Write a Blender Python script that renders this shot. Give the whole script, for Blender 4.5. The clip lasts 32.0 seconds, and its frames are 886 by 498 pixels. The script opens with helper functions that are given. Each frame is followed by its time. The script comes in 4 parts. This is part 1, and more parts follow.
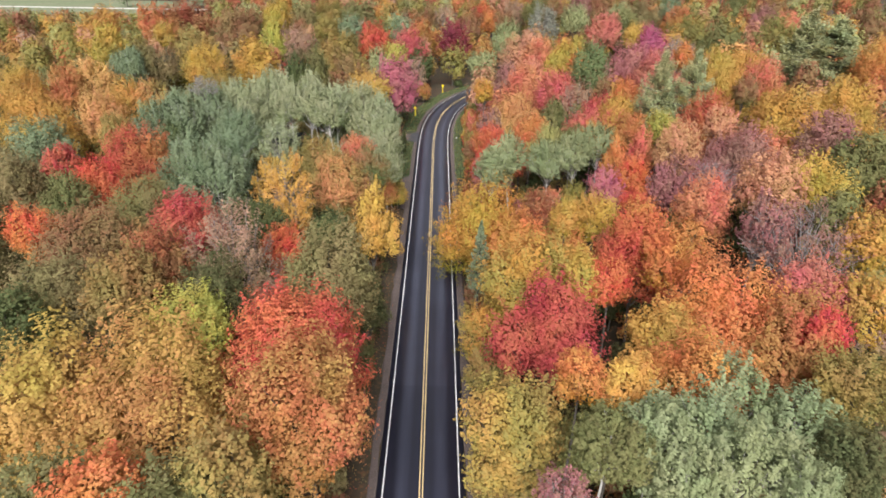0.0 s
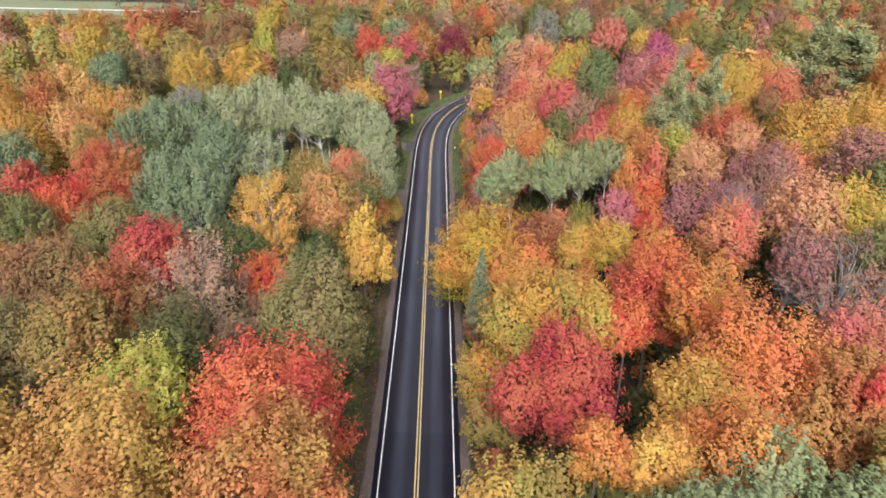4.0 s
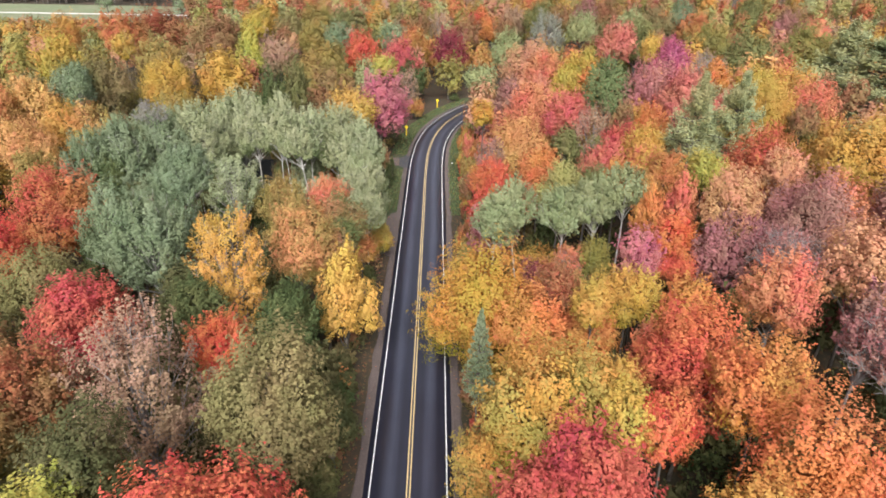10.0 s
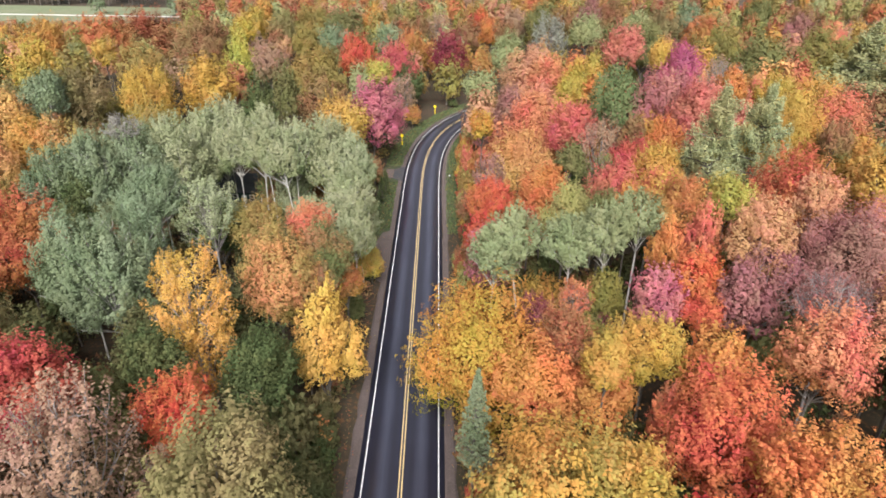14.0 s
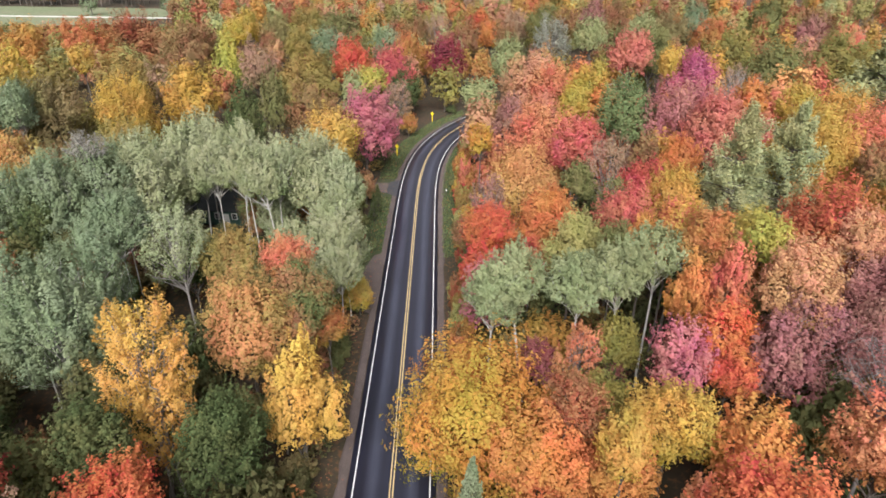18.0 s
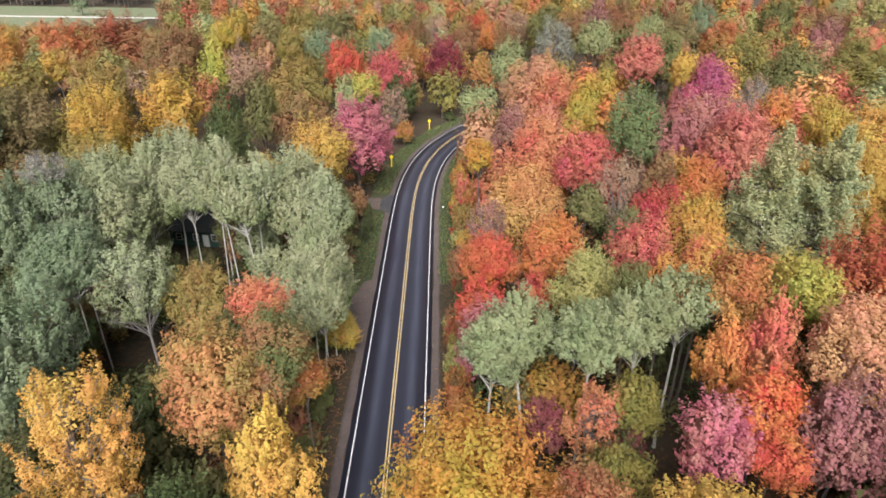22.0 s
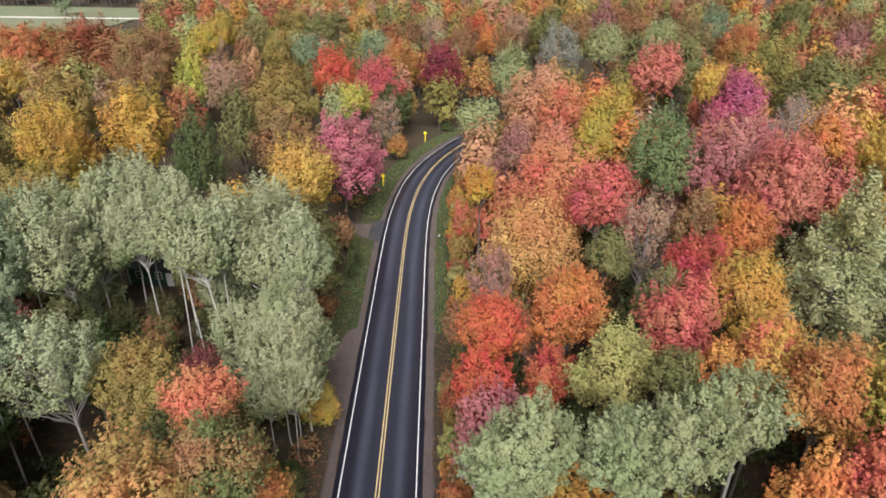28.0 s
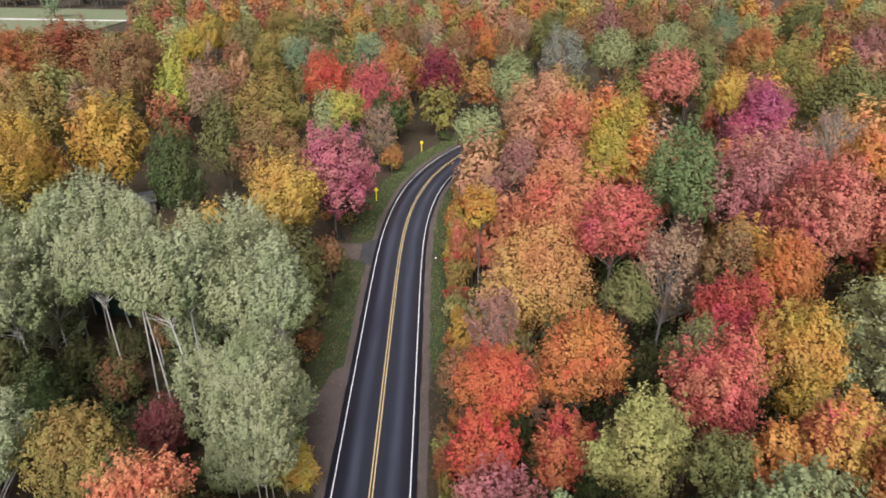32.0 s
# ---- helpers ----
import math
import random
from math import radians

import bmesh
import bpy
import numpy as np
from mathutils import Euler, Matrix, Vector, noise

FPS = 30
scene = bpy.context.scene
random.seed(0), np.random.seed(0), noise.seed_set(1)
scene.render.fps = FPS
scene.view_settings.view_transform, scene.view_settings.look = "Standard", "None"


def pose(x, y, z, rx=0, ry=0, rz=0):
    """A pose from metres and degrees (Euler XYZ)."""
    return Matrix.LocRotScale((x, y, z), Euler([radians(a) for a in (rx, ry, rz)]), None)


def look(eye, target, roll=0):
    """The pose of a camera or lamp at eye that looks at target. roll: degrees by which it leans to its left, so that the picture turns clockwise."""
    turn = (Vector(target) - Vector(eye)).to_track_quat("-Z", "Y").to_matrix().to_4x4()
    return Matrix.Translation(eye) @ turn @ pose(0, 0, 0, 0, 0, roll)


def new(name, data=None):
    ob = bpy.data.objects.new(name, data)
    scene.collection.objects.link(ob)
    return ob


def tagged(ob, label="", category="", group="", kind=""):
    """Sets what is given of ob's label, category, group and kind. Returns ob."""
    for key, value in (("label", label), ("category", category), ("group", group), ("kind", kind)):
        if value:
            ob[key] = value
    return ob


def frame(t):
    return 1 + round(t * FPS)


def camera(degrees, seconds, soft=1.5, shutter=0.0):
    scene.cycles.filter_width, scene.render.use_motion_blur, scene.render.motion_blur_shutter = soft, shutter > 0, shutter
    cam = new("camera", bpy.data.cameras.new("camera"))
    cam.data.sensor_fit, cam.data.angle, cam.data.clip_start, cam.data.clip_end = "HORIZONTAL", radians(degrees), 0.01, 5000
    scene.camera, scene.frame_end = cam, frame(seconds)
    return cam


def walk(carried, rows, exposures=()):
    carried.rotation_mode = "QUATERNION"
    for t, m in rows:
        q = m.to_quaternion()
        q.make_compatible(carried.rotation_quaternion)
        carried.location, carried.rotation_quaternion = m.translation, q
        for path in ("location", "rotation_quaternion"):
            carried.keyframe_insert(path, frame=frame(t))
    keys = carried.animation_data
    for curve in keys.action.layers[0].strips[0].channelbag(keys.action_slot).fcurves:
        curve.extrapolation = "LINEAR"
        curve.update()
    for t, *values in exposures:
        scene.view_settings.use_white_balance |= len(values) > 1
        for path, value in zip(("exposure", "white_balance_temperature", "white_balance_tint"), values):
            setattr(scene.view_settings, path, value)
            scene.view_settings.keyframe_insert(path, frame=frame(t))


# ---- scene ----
cam = camera(72.8, 32.0, 1.75)
PATH = [
    (0, (-0.842, 1.089, 43.438), (-0.829, 2.868, 42.524), 1.1),
    (1, (-0.793, 2.814, 43.387), (-0.778, 4.594, 42.475), 1.2),
    (2, (-0.752, 4.574, 43.318), (-0.735, 6.354, 42.407), 1.3),
    (3, (-0.71, 6.364, 43.237), (-0.692, 8.145, 42.327), 1.3),
    (6, (-0.511, 11.891, 42.989), (-0.491, 13.673, 42.082), 1.3),
    (7, (-0.408, 13.777, 42.921), (-0.388, 15.559, 42.014), 1.2),
    (8, (-0.284, 15.681, 42.864), (-0.264, 17.464, 41.959), 1.2),
    (9, (-0.14, 17.603, 42.823), (-0.119, 19.386, 41.917), 1.1),
    (10, (0.024, 19.54, 42.797), (0.044, 21.323, 41.892), 1.1),
    (11, (0.206, 21.492, 42.788), (0.225, 23.275, 41.883), 1.0),
    (12, (0.401, 23.458, 42.796), (0.42, 25.241, 41.89), 1.0),
    (13, (0.607, 25.437, 42.819), (0.625, 27.22, 41.913), 1.0),
    (14, (0.82, 27.428, 42.858), (0.837, 29.211, 41.951), 1.0),
    (17, (1.456, 33.468, 43.041), (1.471, 35.249, 42.131), 0.9),
    (18, (1.653, 35.502, 43.116), (1.667, 37.283, 42.206), 0.9),
    (19, (1.837, 37.544, 43.194), (1.85, 39.325, 42.283), 0.9),
    (20, (2.003, 39.595, 43.271), (2.016, 41.375, 42.358), 0.9),
    (21, (2.15, 41.653, 43.344), (2.163, 43.432, 42.429), 0.9),
    (22, (2.276, 43.717, 43.408), (2.29, 45.495, 42.492), 0.9),
    (23, (2.381, 45.786, 43.46), (2.395, 47.563, 42.542), 0.9),
    (24, (2.465, 47.857, 43.496), (2.48, 49.634, 42.578), 0.9),
    (25, (2.531, 49.93, 43.513), (2.546, 51.706, 42.593), 0.9),
    (28, (2.659, 56.132, 43.412), (2.678, 57.907, 42.49), 0.9),
    (29, (2.703, 58.184, 43.317), (2.723, 59.959, 42.395), 0.9),
    (30, (2.763, 60.223, 43.186), (2.784, 61.998, 42.265), 0.9),
    (31, (2.854, 62.244, 43.018), (2.876, 64.02, 42.098), 0.9),
    (32, (2.992, 64.243, 42.809), (3.015, 66.02, 41.892), 1.0),
]
walk(cam, [(t, look(eye, target, roll)) for t, eye, target, roll in PATH],
     [(0.0, 1.06), (6.0, 1.16), (13.0, 1.26), (19.0, 1.1), (25.0, 1.04), (32.0, 0.75)])

# ---- light: an overcast sky, a weak wide sun ----
world = bpy.data.worlds.new("world")
scene.world = world
world.use_nodes = True
wn, wl = world.node_tree.nodes, world.node_tree.links
sky = wn.new("ShaderNodeTexSky")
sky.sky_type, sky.sun_disc = "NISHITA", False
sky.sun_elevation, sky.sun_rotation = radians(43), radians(183)
sky.air_density, sky.dust_density = 1.0, 4.0
grey = wn.new("ShaderNodeHueSaturation")
grey.inputs["Saturation"].default_value = 0.3
wl.new(sky.outputs["Color"], grey.inputs["Color"])
wl.new(grey.outputs["Color"], wn["Background"].inputs["Color"])
wn["Background"].inputs["Strength"].default_value = 0.07
sun_data = bpy.data.lights.new("sun", "SUN")
sun_data.energy, sun_data.angle, sun_data.color = 3.15, radians(42), (1.0, 0.97, 0.95)
sun = new("sun", sun_data)
sun.matrix_world = look((0, 0, 100), (4.0, 73.0, 100 - 68))

# ---- materials ----
MATS = {}


def nodes_of(name):
    m = bpy.data.materials.new(name)
    m.use_nodes = True
    return m, m.node_tree.nodes, m.node_tree.links, m.node_tree.nodes["Principled BSDF"]


def noise_node(n, l, coord, scale, detail=3.0, rough=0.55):
    t = n.new("ShaderNodeTexNoise")
    t.inputs["Scale"].default_value, t.inputs["Detail"].default_value, t.inputs["Roughness"].default_value = scale, detail, rough
    if coord is not None:
        l.new(coord, t.inputs["Vector"])
    return t


def ramp(n, l, src, lo, hi):
    r = n.new("ShaderNodeMapRange")
    r.inputs["From Min"].default_value, r.inputs["From Max"].default_value = lo, hi
    l.new(src, r.inputs["Value"])
    return r.outputs["Result"]


def blend(n, l, fac, a, b, mode="MIX"):
    m = n.new("ShaderNodeMix")
    m.data_type, m.blend_type = "RGBA", mode
    for sock, v in ((m.inputs[0], fac), (m.inputs[6], a), (m.inputs[7], b)):
        if isinstance(v, (int, float)):
            sock.default_value = v
        elif isinstance(v, tuple):
            sock.default_value = (*v, 1)
        else:
            l.new(v, sock)
    return m.outputs[2]


def leaf_material(name, a, b, share=0.5, spread=0.075, gloss=0.75, grain=1.5, under=None):
    """Leaves of two colours in patches, each leaf a little different."""
    m, n, l, p = nodes_of(name)
    tc = n.new("ShaderNodeTexCoord")
    big = noise_node(n, l, tc.outputs["Object"], grain, 2.0)
    big.noise_dimensions = "4D"
    info, geo = n.new("ShaderNodeObjectInfo"), n.new("ShaderNodeNewGeometry")
    far = n.new("ShaderNodeMath")
    far.operation = "MULTIPLY"
    l.new(info.outputs["Random"], far.inputs[0])
    far.inputs[1].default_value = 57.0
    l.new(far.outputs[0], big.inputs["W"])
    rgb = n.new("ShaderNodeSeparateColor")
    l.new(big.outputs["Color"], rgb.inputs["Color"])
    add = n.new("ShaderNodeMath")
    add.operation = "MULTIPLY_ADD"
    l.new(geo.outputs["Random Per Island"], add.inputs[0])
    add.inputs[1].default_value = 0.18
    l.new(big.outputs["Fac"], add.inputs[2])
    fac = ramp(n, l, add.outputs[0], 0.50 + 0.24 * (share - 0.5), 0.68 + 0.24 * (share - 0.5))
    col = blend(n, l, fac, a, b)
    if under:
        # the lower boughs blend into a third, mostly greener and darker colour
        xyz, bough_height = n.new("ShaderNodeSeparateXYZ"), n.new("ShaderNodeMath")
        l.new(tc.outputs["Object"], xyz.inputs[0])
        bough_height.operation = "MULTIPLY_ADD"
        l.new(rgb.outputs["Red"], bough_height.inputs[0])
        bough_height.inputs[1].default_value = 2.6
        l.new(xyz.outputs["Z"], bough_height.inputs[2])
        col = blend(n, l, ramp(n, l, bough_height.outputs[0], 1.25, 0.55), col, under)
    hsv = n.new("ShaderNodeHueSaturation")
    hue = n.new("ShaderNodeMapRange")
    l.new(info.outputs["Random"], hue.inputs["Value"])
    hue.inputs["To Min"].default_value, hue.inputs["To Max"].default_value = 0.442, 0.464
    turn = n.new("ShaderNodeMath")
    turn.operation = "MULTIPLY_ADD"
    l.new(rgb.outputs["Green"], turn.inputs[0])
    turn.inputs[1].default_value = 0.095
    l.new(hue.outputs["Result"], turn.inputs[2])
    l.new(turn.outputs[0], hsv.inputs["Hue"])
    val = n.new("ShaderNodeMapRange")
    l.new(geo.outputs["Random Per Island"], val.inputs["Value"])
    val.inputs["To Min"].default_value, val.inputs["To Max"].default_value = 0.66 - 1.3 * spread, 0.66 + 1.3 * spread
    light = n.new("ShaderNodeMath")
    light.operation = "MULTIPLY_ADD"
    l.new(rgb.outputs["Blue"], light.inputs[0])
    light.inputs[1].default_value = 0.62
    l.new(val.outputs["Result"], light.inputs[2])
    l.new(light.outputs[0], hsv.inputs["Value"])
    l.new(col, hsv.inputs["Color"])
    l.new(hsv.outputs["Color"], p.inputs["Base Color"])
    p.inputs["Roughness"].default_value = gloss
    p.inputs["Specular IOR Level"].default_value = 0.12
    tr = n.new("ShaderNodeBsdfTranslucent")
    l.new(hsv.outputs["Color"], tr.inputs["Color"])
    mix = n.new("ShaderNodeMixShader")
    mix.inputs[0].default_value = 0.3
    l.new(p.outputs[0], mix.inputs[1])
    l.new(tr.outputs[0], mix.inputs[2])
    l.new(mix.outputs[0], n["Material Output"].inputs["Surface"])
    return m


LEAVES = {
    "red": ((0.55, 0.066, 0.048), (0.55, 0.12, 0.05)),
    "crimson": ((0.42, 0.05, 0.048), (0.46, 0.09, 0.06)),
    "scarlet": ((0.56, 0.07, 0.03), (0.54, 0.17, 0.045)),
    "redorange": ((0.45, 0.06, 0.045), (0.46, 0.15, 0.05)),
    "rustred": ((0.34, 0.08, 0.04), (0.32, 0.15, 0.06)),
    "rust": ((0.30, 0.12, 0.06), (0.24, 0.15, 0.06)),
    "rustorange": ((0.46, 0.145, 0.045), (0.4, 0.2, 0.05)),
    "rustgreen": ((0.34, 0.14, 0.07), (0.14, 0.16, 0.05)),
    "coral": ((0.58, 0.135, 0.085), (0.54, 0.2, 0.095)),
    "palecoral": ((0.55, 0.225, 0.135), (0.5, 0.25, 0.115)),
    "dustycoral": ((0.48, 0.22, 0.13), (0.42, 0.23, 0.1)),
    "pinkcoral": ((0.55, 0.14, 0.12), (0.49, 0.16, 0.115)),
    "pinkred": ((0.54, 0.095, 0.09), (0.52, 0.15, 0.1)),
    "pink": ((0.47, 0.115, 0.16), (0.43, 0.15, 0.15)),
    "pinkmauve": ((0.45, 0.14, 0.155), (0.4, 0.16, 0.145)),
    "magenta": ((0.46, 0.075, 0.155), (0.42, 0.11, 0.16)),
    "plum": ((0.22, 0.03, 0.06), (0.28, 0.05, 0.07)),
    "wine": ((0.26, 0.055, 0.065), (0.27, 0.10, 0.08)),
    "mauve": ((0.35, 0.135, 0.13), (0.3, 0.15, 0.115)),
    "orange": ((0.57, 0.178, 0.038), (0.52, 0.225, 0.048)),
    "peach": ((0.58, 0.26, 0.09), (0.54, 0.3, 0.09)),
    "goldorange": ((0.52, 0.225, 0.02), (0.4, 0.275, 0.022)),
    "dustypeach": ((0.52, 0.23, 0.075), (0.34, 0.24, 0.06)),
    "amber": ((0.52, 0.27, 0.035), (0.42, 0.27, 0.04)),
    "yellowamber": ((0.52, 0.29, 0.04), (0.44, 0.30, 0.06)),
    "gold": ((0.5, 0.3, 0.035), (0.38, 0.3, 0.045)),
    "yellow": ((0.62, 0.345, 0.045), (0.52, 0.3, 0.05)),
    "ochre": ((0.46, 0.235, 0.055), (0.4, 0.245, 0.045)),
    "oldgold": ((0.33, 0.21, 0.05), (0.25, 0.20, 0.05)),
    "goldlime": ((0.52, 0.25, 0.03), (0.31, 0.24, 0.04)),
    "limegold": ((0.46, 0.3, 0.045), (0.3, 0.245, 0.05)),
    "goldolive": ((0.27, 0.22, 0.04), (0.21, 0.20, 0.05)),
    "lime": ((0.5, 0.41, 0.06), (0.3, 0.31, 0.045)),
    "limeolive": ((0.37, 0.345, 0.1), (0.29, 0.285, 0.085)),
    "limesage": ((0.32, 0.335, 0.14), (0.26, 0.29, 0.12)),
    "olive": ((0.19, 0.18, 0.06), (0.15, 0.16, 0.05)),
    "brownolive": ((0.25, 0.195, 0.075), (0.195, 0.17, 0.06)),
    "darkolive": ((0.12, 0.11, 0.04), (0.09, 0.10, 0.035)),
    "green": ((0.07, 0.1, 0.032), (0.1, 0.12, 0.038)),
    "darkgreen": ((0.12, 0.18, 0.065), (0.15, 0.205, 0.075)),
    "sage": ((0.21, 0.265, 0.15), (0.165, 0.215, 0.105)),
    "sagelight": ((0.345, 0.362, 0.205), (0.27, 0.3, 0.145)),
    "sagemid": ((0.275, 0.315, 0.155), (0.225, 0.265, 0.115)),
    "palesage": ((0.28, 0.29, 0.23), (0.24, 0.25, 0.19)),
    "tan": ((0.38, 0.22, 0.15), (0.32, 0.20, 0.12)),
    "grey": ((0.30, 0.28, 0.25), (0.26, 0.24, 0.20)),
    "pine": ((0.34, 0.38, 0.19), (0.38, 0.37, 0.16)),
}
COLOUR_WORDS = {"dustypeach": "dusty orange", "redorange": "dark red", "rustred": "rusty red", "rustorange": "rusty orange", "rustgreen": "rust and green", "palecoral": "pale coral", "dustycoral": "dusty coral",
                "pinkcoral": "pinkish coral", "pinkred": "pinkish red", "pinkmauve": "mauve pink", "goldorange": "orange and gold", "yellowamber": "amber yellow", "oldgold": "dull gold",
                "goldlime": "gold and lime green", "goldolive": "golden olive", "limegold": "yellow and lime green", "limeolive": "lime olive", "limesage": "pale lime green", "brownolive": "brownish olive", "darkolive": "dark olive",
                "darkgreen": "dark green", "sage": "sage green", "sagelight": "pale sage green", "palesage": "pale grey-green", "sagemid": "soft sage green", "lime": "yellow-green", "pine": "blue-green"}


# the third colour of the lower boughs, mostly greener and darker
LOWER_BOUGHS = {"coral": (0.40, 0.19, 0.07), "palecoral": (0.36, 0.21, 0.09), "dustycoral": (0.28, 0.19, 0.07), "orange": (0.42, 0.2, 0.04), "rustorange": (0.28, 0.18, 0.04), "peach": (0.34, 0.23, 0.05),
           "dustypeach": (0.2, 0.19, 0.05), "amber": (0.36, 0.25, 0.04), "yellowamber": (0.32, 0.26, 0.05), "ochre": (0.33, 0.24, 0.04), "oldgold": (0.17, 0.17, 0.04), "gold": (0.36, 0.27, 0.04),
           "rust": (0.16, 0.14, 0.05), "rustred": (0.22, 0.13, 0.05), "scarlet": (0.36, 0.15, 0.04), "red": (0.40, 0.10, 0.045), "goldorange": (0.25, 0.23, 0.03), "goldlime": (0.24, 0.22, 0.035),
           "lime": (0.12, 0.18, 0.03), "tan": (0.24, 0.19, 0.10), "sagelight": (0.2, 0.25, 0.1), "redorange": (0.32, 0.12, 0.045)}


def leaves(colour, grain=1.5):
    """Leaves of one colour. grain: how often their tone changes, by the crown's radius or, in the joined woods, by the metre."""
    key = (colour, grain)
    if key not in MATS:
        pair = []
        # every leaf colour is greyed a little, the air's haze put into it
        for c in LEAVES[colour]:
            y = 0.3 * c[0] + 0.6 * c[1] + 0.1 * c[2]
            pair.append(tuple(1.05 * (0.885 * v + 0.115 * y * 1.25) for v in c))
        MATS[key] = leaf_material("leaves_" + colour, *pair, grain=grain, under=LOWER_BOUGHS.get(colour) if grain > 1 else None)
    return MATS[key]


def mottled(name, a, b, scale, rough=0.9, bump=0.3, fine=8.0, c=None):
    """A matt surface of two tones at two scales, with relief."""
    m, n, l, p = nodes_of(name)
    tc = n.new("ShaderNodeTexCoord")
    big, small = noise_node(n, l, tc.outputs["Object"], scale, 4.0), noise_node(n, l, tc.outputs["Object"], scale * fine, 5.0, 0.65)
    col = blend(n, l, ramp(n, l, big.outputs["Fac"], 0.35, 0.65), a, b)
    if c:
        col = blend(n, l, ramp(n, l, small.outputs["Fac"], 0.52, 0.66), col, c)
    col = blend(n, l, ramp(n, l, small.outputs["Fac"], 0.25, 0.75), blend(n, l, 1.0, col, (0.62, 0.62, 0.62), "MULTIPLY"), col)
    l.new(col, p.inputs["Base Color"])
    p.inputs["Roughness"].default_value = rough
    bm_ = n.new("ShaderNodeBump")
    bm_.inputs["Strength"].default_value, bm_.inputs["Distance"].default_value = bump, 0.05
    l.new(small.outputs["Fac"], bm_.inputs["Height"])
    l.new(bm_.outputs["Normal"], p.inputs["Normal"])
    return m


def plain(name, col, rough=0.6, metal=0.0):
    m, n, l, p = nodes_of(name)
    tc = n.new("ShaderNodeTexCoord")
    t = noise_node(n, l, tc.outputs["Object"], 6.0, 4.0)
    l.new(blend(n, l, ramp(n, l, t.outputs["Fac"], 0.3, 0.7), tuple(0.82 * c for c in col), col), p.inputs["Base Color"])
    p.inputs["Roughness"].default_value, p.inputs["Metallic"].default_value = rough, metal
    return m


BARK = mottled("bark", (0.10, 0.085, 0.07), (0.16, 0.14, 0.12), 2.0, 0.9, 0.6)
PALE_BARK = mottled("pale_bark", (0.66, 0.64, 0.60), (0.52, 0.50, 0.47), 1.5, 0.8, 0.3, 6.0, (0.14, 0.13, 0.12))
GREY_BARK = mottled("grey_bark", (0.34, 0.31, 0.30), (0.24, 0.22, 0.21), 2.0, 0.85, 0.4)
BLACK_BARK = mottled("black_bark", (0.022, 0.018, 0.016), (0.035, 0.03, 0.027), 2.0, 0.9, 0.5)
LITTER = mottled("leaf_litter", (0.060, 0.040, 0.024), (0.040, 0.036, 0.018), 0.12, 0.95, 0.5, 14.0, (0.12, 0.055, 0.022))
GRASS = mottled("verge_grass", (0.038, 0.066, 0.02), (0.05, 0.062, 0.022), 0.25, 0.95, 0.4, 16.0, (0.08, 0.055, 0.022))
GRAVEL = mottled("gravel", (0.13, 0.10, 0.095), (0.10, 0.078, 0.072), 0.5, 0.95, 0.5, 20.0, (0.17, 0.13, 0.115))
ASPHALT_PLAIN = mottled("drive_asphalt", (0.045, 0.045, 0.055), (0.06, 0.06, 0.068), 0.6, 0.8, 0.3, 20.0)
MEADOW = mottled("meadow", (0.17, 0.21, 0.11), (0.21, 0.22, 0.13), 0.04, 0.95, 0.2, 10.0)
PALE_TRACK = mottled("pale_gravel", (0.75, 0.72, 0.68), (0.62, 0.58, 0.54), 0.2, 0.9, 0.2)
GREEN_PAINT = plain("dark_green_siding", (0.03, 0.075, 0.06), 0.6)
WHITE_PAINT = plain("white_trim", (0.75, 0.75, 0.73), 0.5)
ROOFING = mottled("dark_roof", (0.035, 0.04, 0.04), (0.05, 0.055, 0.055), 1.0, 0.8, 0.3)
YELLOW_SHEET = plain("yellow_sheet", (0.88, 0.68, 0.02), 0.45)
BLACK_PLASTIC = plain("black_plastic", (0.015, 0.015, 0.017), 0.4)
GALVANISED = plain("galvanised_steel", (0.35, 0.35, 0.36), 0.45, 0.8)
GLASS = plain("dark_window_glass", (0.03, 0.035, 0.04), 0.08)


